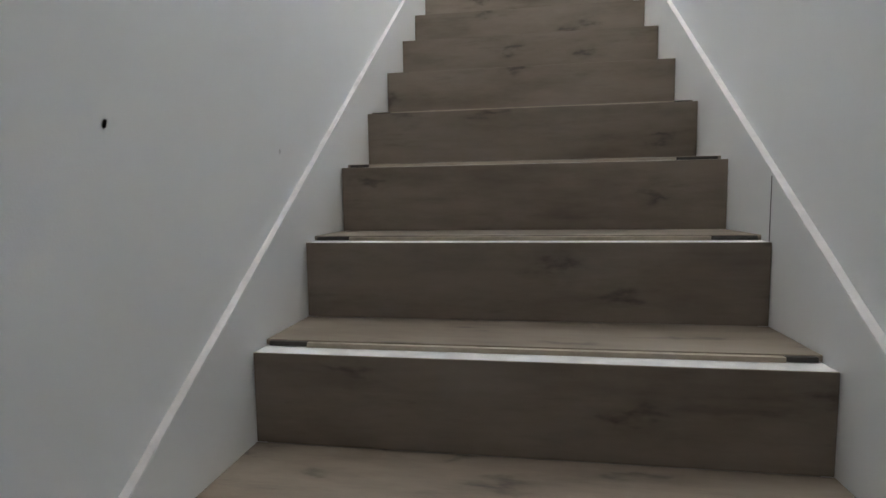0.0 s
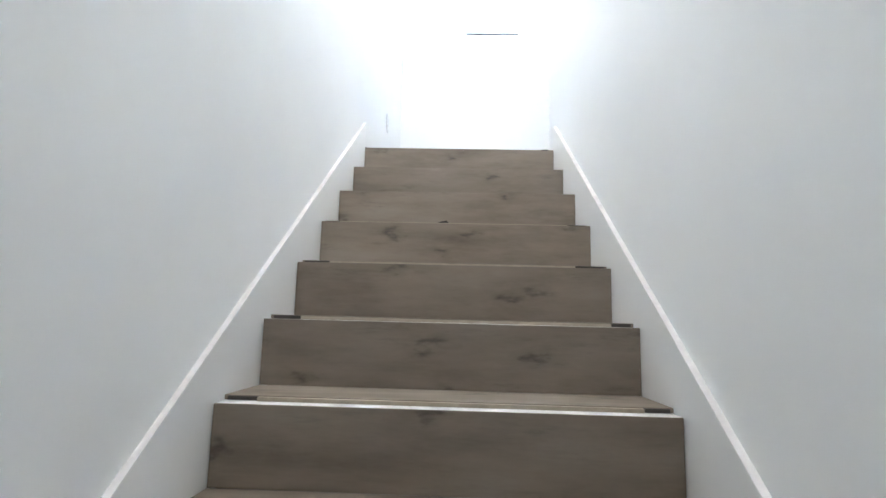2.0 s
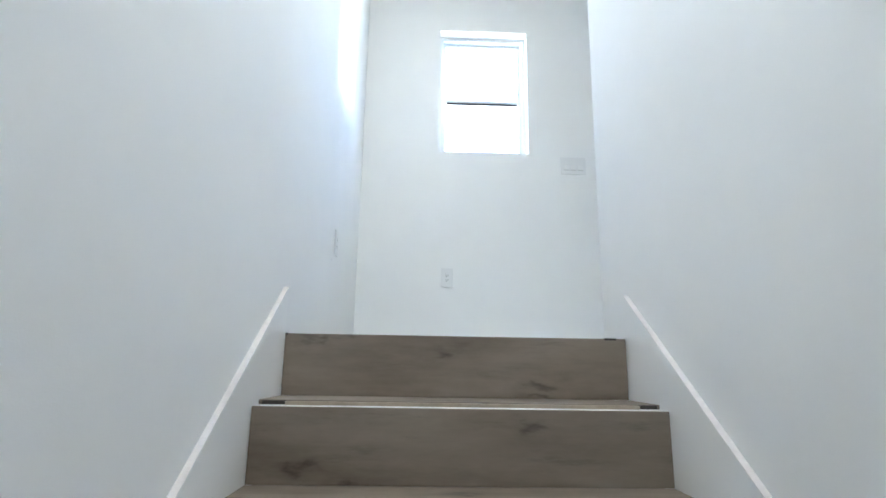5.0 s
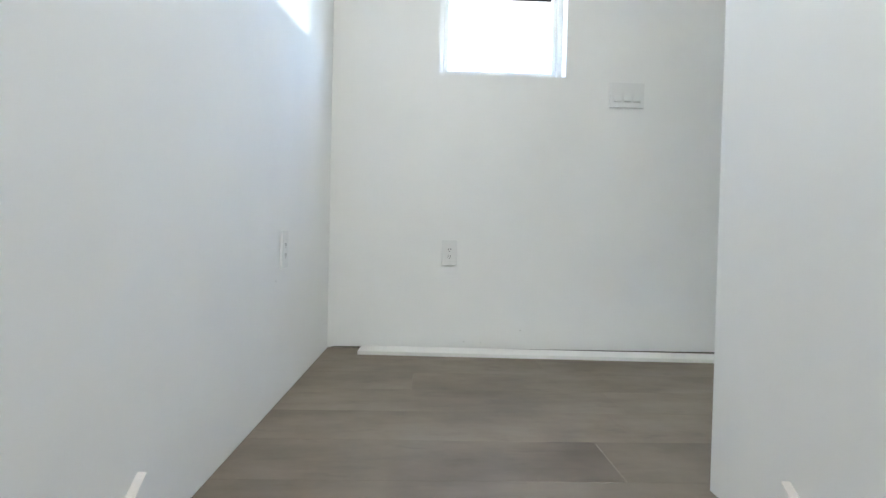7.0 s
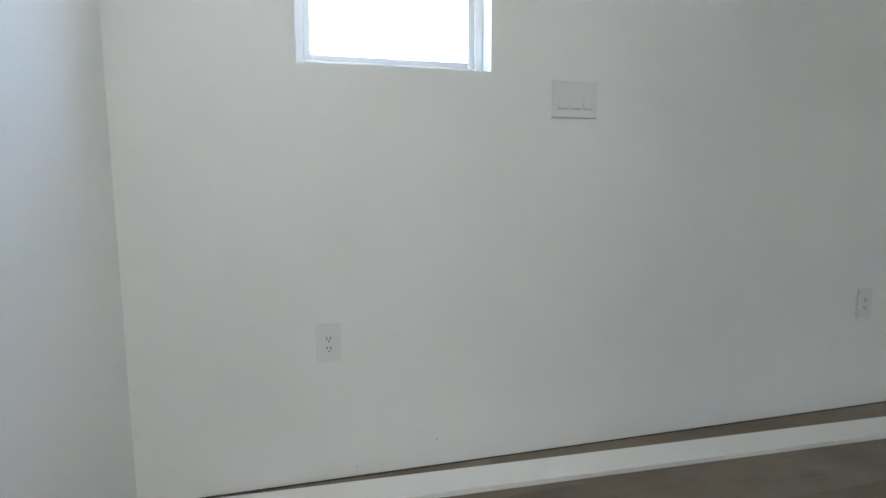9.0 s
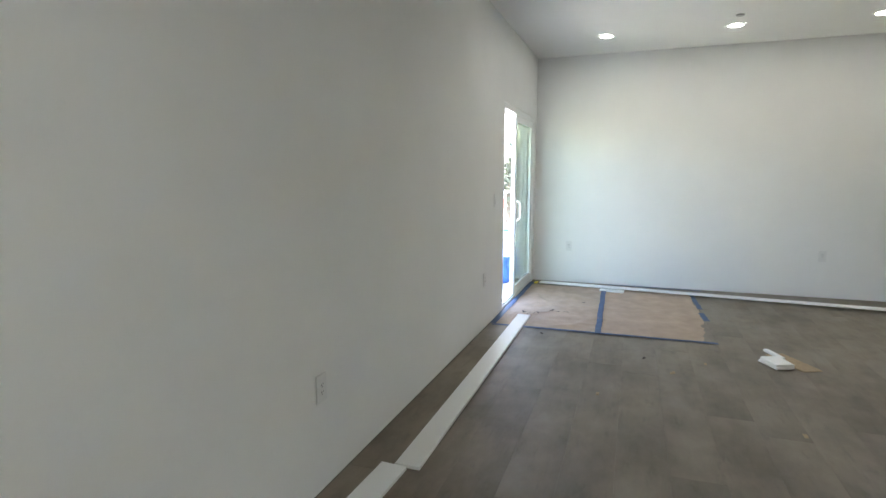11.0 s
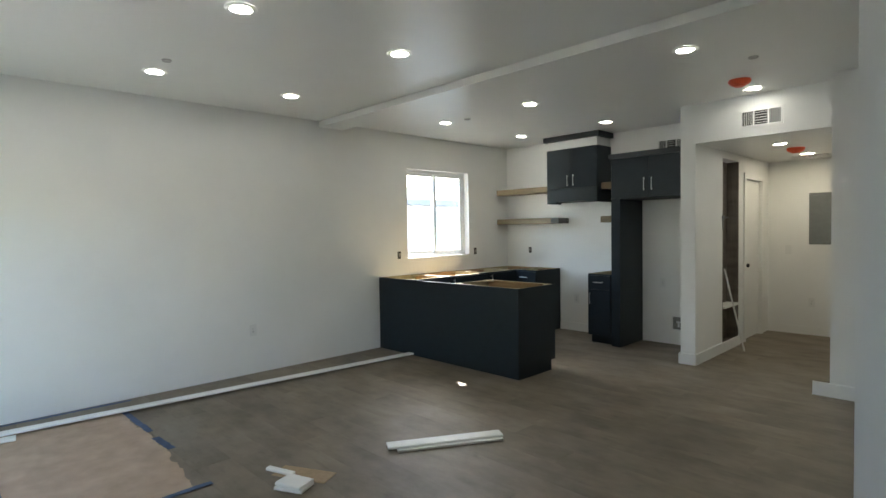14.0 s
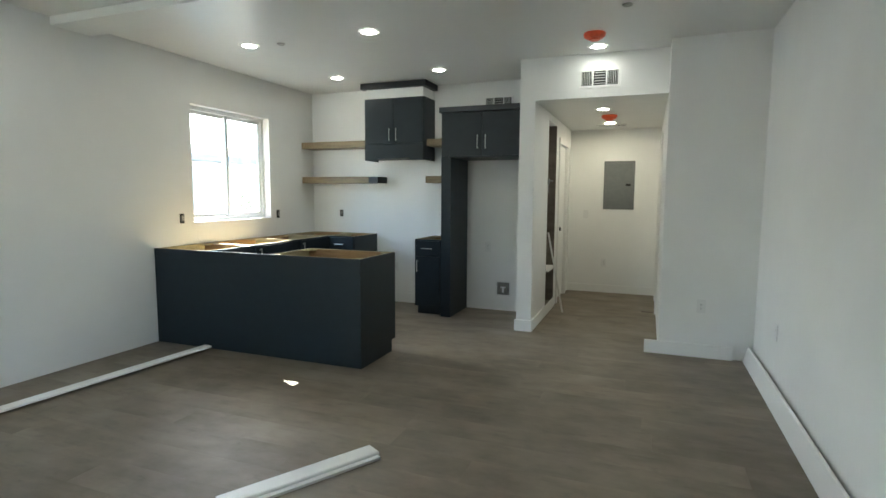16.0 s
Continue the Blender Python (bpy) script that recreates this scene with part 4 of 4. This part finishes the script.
floor_paper()


# ---- carton scraps, yellow shim and flecks ----
def carton():
    e = thing("cardboard_scrap", "flattened brown carton piece lying on the floor", "cardboard")
    part("sheet", boxes((-0.18, 0.18, -0.07, 0.07, 0.001, 0.006), bevel=0.0015), CARD, e)
    e.matrix_basis = pose(5.11, -0.63, 0, 0, 0, 27)
    for x, y, z, r, l, w in ((5.00, -0.505, 0.007, 27, 0.18, 0.13), (5.005, -0.51, 0.024, 20, 0.175, 0.125), (5.23, -0.54, 0.007, 20, 0.20, 0.035)):
        b = thing("trim_offcut", "short white trim offcut in a small pile", "trim offcut", "trim offcuts")
        part("offcut", prism([(-w / 2, 0), (w / 2, 0), (w / 2, 0.009), (w / 2 - 0.008, 0.016), (-w / 2, 0.016)], "x", -l / 2, l / 2), TRIM, b)
        part("cut_end", boxes((l / 2 + 0.0002, l / 2 + 0.0012, -w / 2 + 0.001, w / 2 - 0.009, 0.001, 0.015)), CARD, b, "bare brown sawn end")
        b.matrix_basis = pose(x, y, z, 0, 0, r)


carton()
ys_ = thing("yellow_shim", "small yellow plastic shim at the door corner", "shim", at=(7.38, 1.56, 0.0))
part("wedge", prism([(-0.06, 0.001), (0.06, 0.001), (0.06, 0.004), (-0.06, 0.012)], "y", -0.02, 0.02), YELLOW, ys_)
rng = random.Random(3)
for x, y in ((4.607, 0.182), (4.63, 0.165), (4.877, -0.053), (4.10, 0.62), (3.9, -0.4)):
    f = thing("wood_chip", "tiny pale wood chip on the floor", "debris", "floor chips", (x, y, 0.0005))
    s = rng.uniform(0.012, 0.028)
    part("chip", prism([(-s, 0), (s, 0.0), (s * 0.6, 0.005), (-s * 0.8, 0.003)], "y", -s * 0.4, s * 0.4), CARD, f)


def wall_mark(x, y, z, turn, w, h):
    e = thing("wall_mark", "small dark scuff dented into the white wall paint", "scuff", "wall scuffs")
    bm = bmesh.new()
    rng2 = random.Random(int(abs(y) * 1000))
    vs = []
    for i in range(9):
        q, t = rng2.uniform(0.55, 1.0), 2 * math.pi * i / 9
        vs.append(bm.verts.new((w / 2 * q * math.cos(t), -0.0006, h / 2 * q * math.sin(t))))
    bm.faces.new(vs)
    bmesh.ops.solidify(bm, geom=list(bm.faces), thickness=0.0008)
    part("scuff", bm, SCUFF, e)
    e.matrix_basis = pose(x, y, z, 0, 12, turn)


for mark in ((XL, 0.754, 0.375, 90, 0.008, 0.013), (0.885, YN, 0.093, 0, 0.012, 0.006), (XL, -2.469, -1.502, 90, 0.012, 0.016), (XL, -2.96, -1.508, 90, 0.010, 0.020), (0.62, YN, 0.035, 0, 0.008, 0.008), (0.70, YN, 0.032, 0, 0.007, 0.007)):
    wall_mark(*mark)
structure("drywall_gap", boxes((XL + 0.02, 5.8, YN - 0.0015, YN - 0.0002, 0.0005, 0.0045)), SLOT, "thin dark gap between the drywall and the floor", "gap")
chip = thing("wood_chip", "dark splinter of plank lying on a stair tread", "debris", "floor chips", (0.466, -0.745, -3 * H + 0.0088))
part("chip", prism([(-0.022, 0), (0.020, 0.0), (0.012, 0.009), (-0.006, 0.006)], "y", -0.006, 0.006), SLOT, chip)


for x, y, a in ((5.241, 1.143, 30), (4.87, 0.348, -20)):
    f = thing("bark_chip", "tiny dark wood chip on the plank floor", "debris", "floor chips")
    part("chip", prism([(-0.016, 0), (0.016, 0.0), (0.008, 0.006), (-0.010, 0.004)], "y", -0.007, 0.007), SLOT, f)
    f.matrix_basis = pose(x, y, 0.0005, 0, 0, a)


# ---- outside ----
structure("ground", boxes((-400, 400, -400, 400, LOW - 0.6, LOW - 0.35)), EARTH, "dry sunlit ground around the house", "ground")
deck = structure("balcony_floor", boxes((4.2, 11.0, YN + WT + 0.001, 4.6, -0.20, -0.03)), CONCRETE, "pale coated balcony floor", "balcony")
structure("balcony_wall", boxes((4.2, 11.1, 4.6, 4.72, -0.6, 0.62), bevel=0.004), STUCCO, "low white stucco balcony wall", "wall")


def railing():
    e = thing("balcony_railing", "pale wooden balcony railing with upright balusters", "railing", at=(11.05, YN + WT + 0.05, -0.03))
    part("top_rail", boxes((-0.05, 0.05, 0, 2.7, 1.02, 1.06), bevel=0.004), TRIM, e)
    part("bottom_rail", boxes((-0.03, 0.03, 0, 2.7, 0.10, 0.14), bevel=0.004), TRIM, e)
    for i in range(18):
        part("baluster", boxes((-0.02, 0.02, 0.06 + i * 0.15, 0.10 + i * 0.15, 0.14, 1.02)), TRIM, e)


railing()
tb = thing("tarp_bundle", "folded blue tarp over crates on the balcony", "tarp", at=(8.2, 2.25, -0.03))
bm = boxes((-0.9, 0.5, -0.35, 0.35, 0, 0.36), bevel=0.06)
bmesh.ops.subdivide_edges(bm, edges=list(bm.edges), cuts=2, use_grid_fill=True)
for v in bm.verts:
    v.co += Vector((0.03, 0.03, 0.02 if v.co.z > 0.05 else 0)) * noise.noise(v.co * 5)
part("tarp", bm, TARP, tb)
cr = thing("storage_crate", "white plastic storage crate on the balcony", "crate", at=(9.2, 2.45, -0.03))
part("body", boxes((-0.4, 0.6, -0.2, 0.2, 0.0, 0.5), bevel=0.02), VINYL, cr)
part("lid", boxes((-0.42, 0.62, -0.22, 0.22, 0.501, 0.54), bevel=0.01), TARP, cr, "dark blue lid")
ch = thing("folding_chair", "faded red folding chair on the balcony", "chair", at=(10.4, 2.55, -0.03))
part("seat", boxes((-0.22, 0.22, -0.2, 0.2, 0.42, 0.45), bevel=0.01), REDCLOTH, ch)
part("backrest", boxes((-0.22, 0.22, 0.17, 0.20, 0.60, 0.92), bevel=0.01), REDCLOTH, ch)
for sx in (-0.2, 0.2):
    part("leg", tube((sx, -0.2, 0.0), (sx, 0.19, 0.60), 0.012), NAVY, ch)
    part("leg", tube((sx, 0.2, 0.0), (sx, -0.19, 0.43), 0.012), NAVY, ch)
    part("leg", tube((sx, 0.185, 0.59), (sx, 0.19, 0.91), 0.012), NAVY, ch)


def house(x, y, w, d, h, turn, storeys, label, pitch=0.22):
    e = thing("house", label, "house", "neighbouring houses", (x, y, LOW - 0.35))
    part("wall", boxes((-w / 2, w / 2, -d / 2, d / 2, 0, h)), FAR_WALL, e)
    o = 0.5
    part("roof", prism([(-w / 2 - o, h), (w / 2 + o, h), (w / 2 + o, h + 0.15), (0, h + w * pitch), (-w / 2 - o, h + 0.15)], "y", -d / 2 - o, d / 2 + o), FAR_ROOF, e)
    for s in range(storeys):
        z = 1.0 + s * 2.8
        for sx in (-1, 1):
            for i in range(int(d // 2.6)):
                yy = -d / 2 + 1.4 + i * 2.6
                wi = part("window", boxes((sx * w / 2 - 0.03, sx * w / 2 + 0.03, yy - 0.65, yy + 0.65, z, z + 1.3), bevel=0.01), VINYL, e)
                part("pane", boxes((sx * (w / 2 + 0.02) - 0.02, sx * (w / 2 + 0.02) + 0.02, yy - 0.57, yy + 0.57, z + 0.08, z + 1.22)), FAR_GLASS, wi)
    e.matrix_basis = pose(x, y, LOW - 0.35, 0, 0, turn)
    return e


house(17.5, -5.3, 8, 11, 5.15, 0, 2, "pale stucco neighbouring house with a grey roof", 0.13)
house(42, 12, 12, 14, 3.6, 0, 1, "pale low house beyond the balcony")


def tree(x, y, h, seed):
    e = thing("tree", "leafy green tree beyond the house", "tree", "trees outside", (x, y, LOW - 0.35))
    rng = random.Random(seed)
    bm = bmesh.new()
    tips = []

    def limb(p, d, l, r, depth):
        q = p + d * l
        m = Matrix.Translation((p + q) / 2) @ d.to_track_quat("Z", "Y").to_matrix().to_4x4()
        bmesh.ops.create_cone(bm, cap_ends=True, segments=7, radius1=r, radius2=r * 0.65, depth=l * 1.04, matrix=m)
        if depth == 0:
            tips.append(q)
            return
        for _ in range(3):
            nd = (d + Vector((rng.uniform(-1, 1), rng.uniform(-1, 1), rng.uniform(-0.2, 0.6))) * 0.75).normalized()
            limb(q, nd, l * rng.uniform(0.6, 0.8), r * 0.6, depth - 1)
            if depth < 3:
                tips.append(q)

    limb(Vector((0, 0, 0)), Vector((0.05, 0, 1)).normalized(), h * 0.34, h * 0.035, 3)
    part("trunk", bm, BARK, e)
    verts, faces = [], []
    for t in tips:
        for _ in range(38):
            c = t + Vector((rng.gauss(0, 1), rng.gauss(0, 1), rng.gauss(0, 0.8))) * h * 0.07
            s = h * rng.uniform(0.012, 0.024)
            u = Vector((rng.uniform(-1, 1), rng.uniform(-1, 1), rng.uniform(-1, 1))).normalized()
            v = u.orthogonal().normalized()
            k = len(verts)
            verts += [c - u * s, c + v * s * 0.5, c + u * s, c - v * s * 0.5]
            faces.append((k, k + 1, k + 2, k + 3))
    me = bpy.data.meshes.new("crown")
    me.from_pydata(verts, [], faces)
    me.materials.append(LEAF)
    cr = new("crown", me)
    cr.parent = e
    return e


tree(15.0, -12.7, 4.6, 2)
tree(24.0, 5.4, 6.2, 5)
tree(31.0, 7.5, 7.0, 7)


# ---- floor planks ----
def plank_mesh(l, w, t=0.012):
    bm = boxes((-l / 2, l / 2, -w / 2, w / 2, 0, t), bevel=0.0006)
    me = bpy.data.meshes.new("plank")
    bm.normal_update()
    bm.to_mesh(me)
    bm.free()
    me.materials.append(PLANK)
    return me


def lay_floor():
    e = thing("floor", "grey-brown oak-look plank floor with faint joints", "floor")
    e["kind"] = "structure"
    pw, pl = 0.228, 1.83
    shared = {}
    rng = random.Random(11)

    def lay(x0, x1, y, w):
        x = x0 - rng.uniform(0.1, pl - 0.3)
        while x < x1 - 0.01:
            a, b = max(x, x0), min(x + pl, x1)
            x += pl
            if b - a < 0.03:
                continue
            key = (round(b - a, 2), round(w, 3))
            if key not in shared:
                shared[key] = plank_mesh(b - a - 0.0005, w - 0.0004)
            o = new("plank", shared[key])
            o.parent = e
            o.location = ((a + b) / 2, y + w / 2, -0.012)

    y = YN
    while y > YK + 0.01:
        w = min(pw, y - YK)
        y -= w
        mid = y + w / 2
        if mid > 0:
            lo = XL + 0.002
        elif mid > YB:
            lo = XR + T + 0.002
        elif mid > YP:
            lo = XB + 0.002
        else:
            lo = XH0 + 0.002
        lay(lo, XE - 0.002, y, w)
    y = YK
    while y > YF + 0.01:
        w = min(pw, y - YF)
        y -= w
        lay(2.0, 4.538, y, w)
    return e


lay_floor()
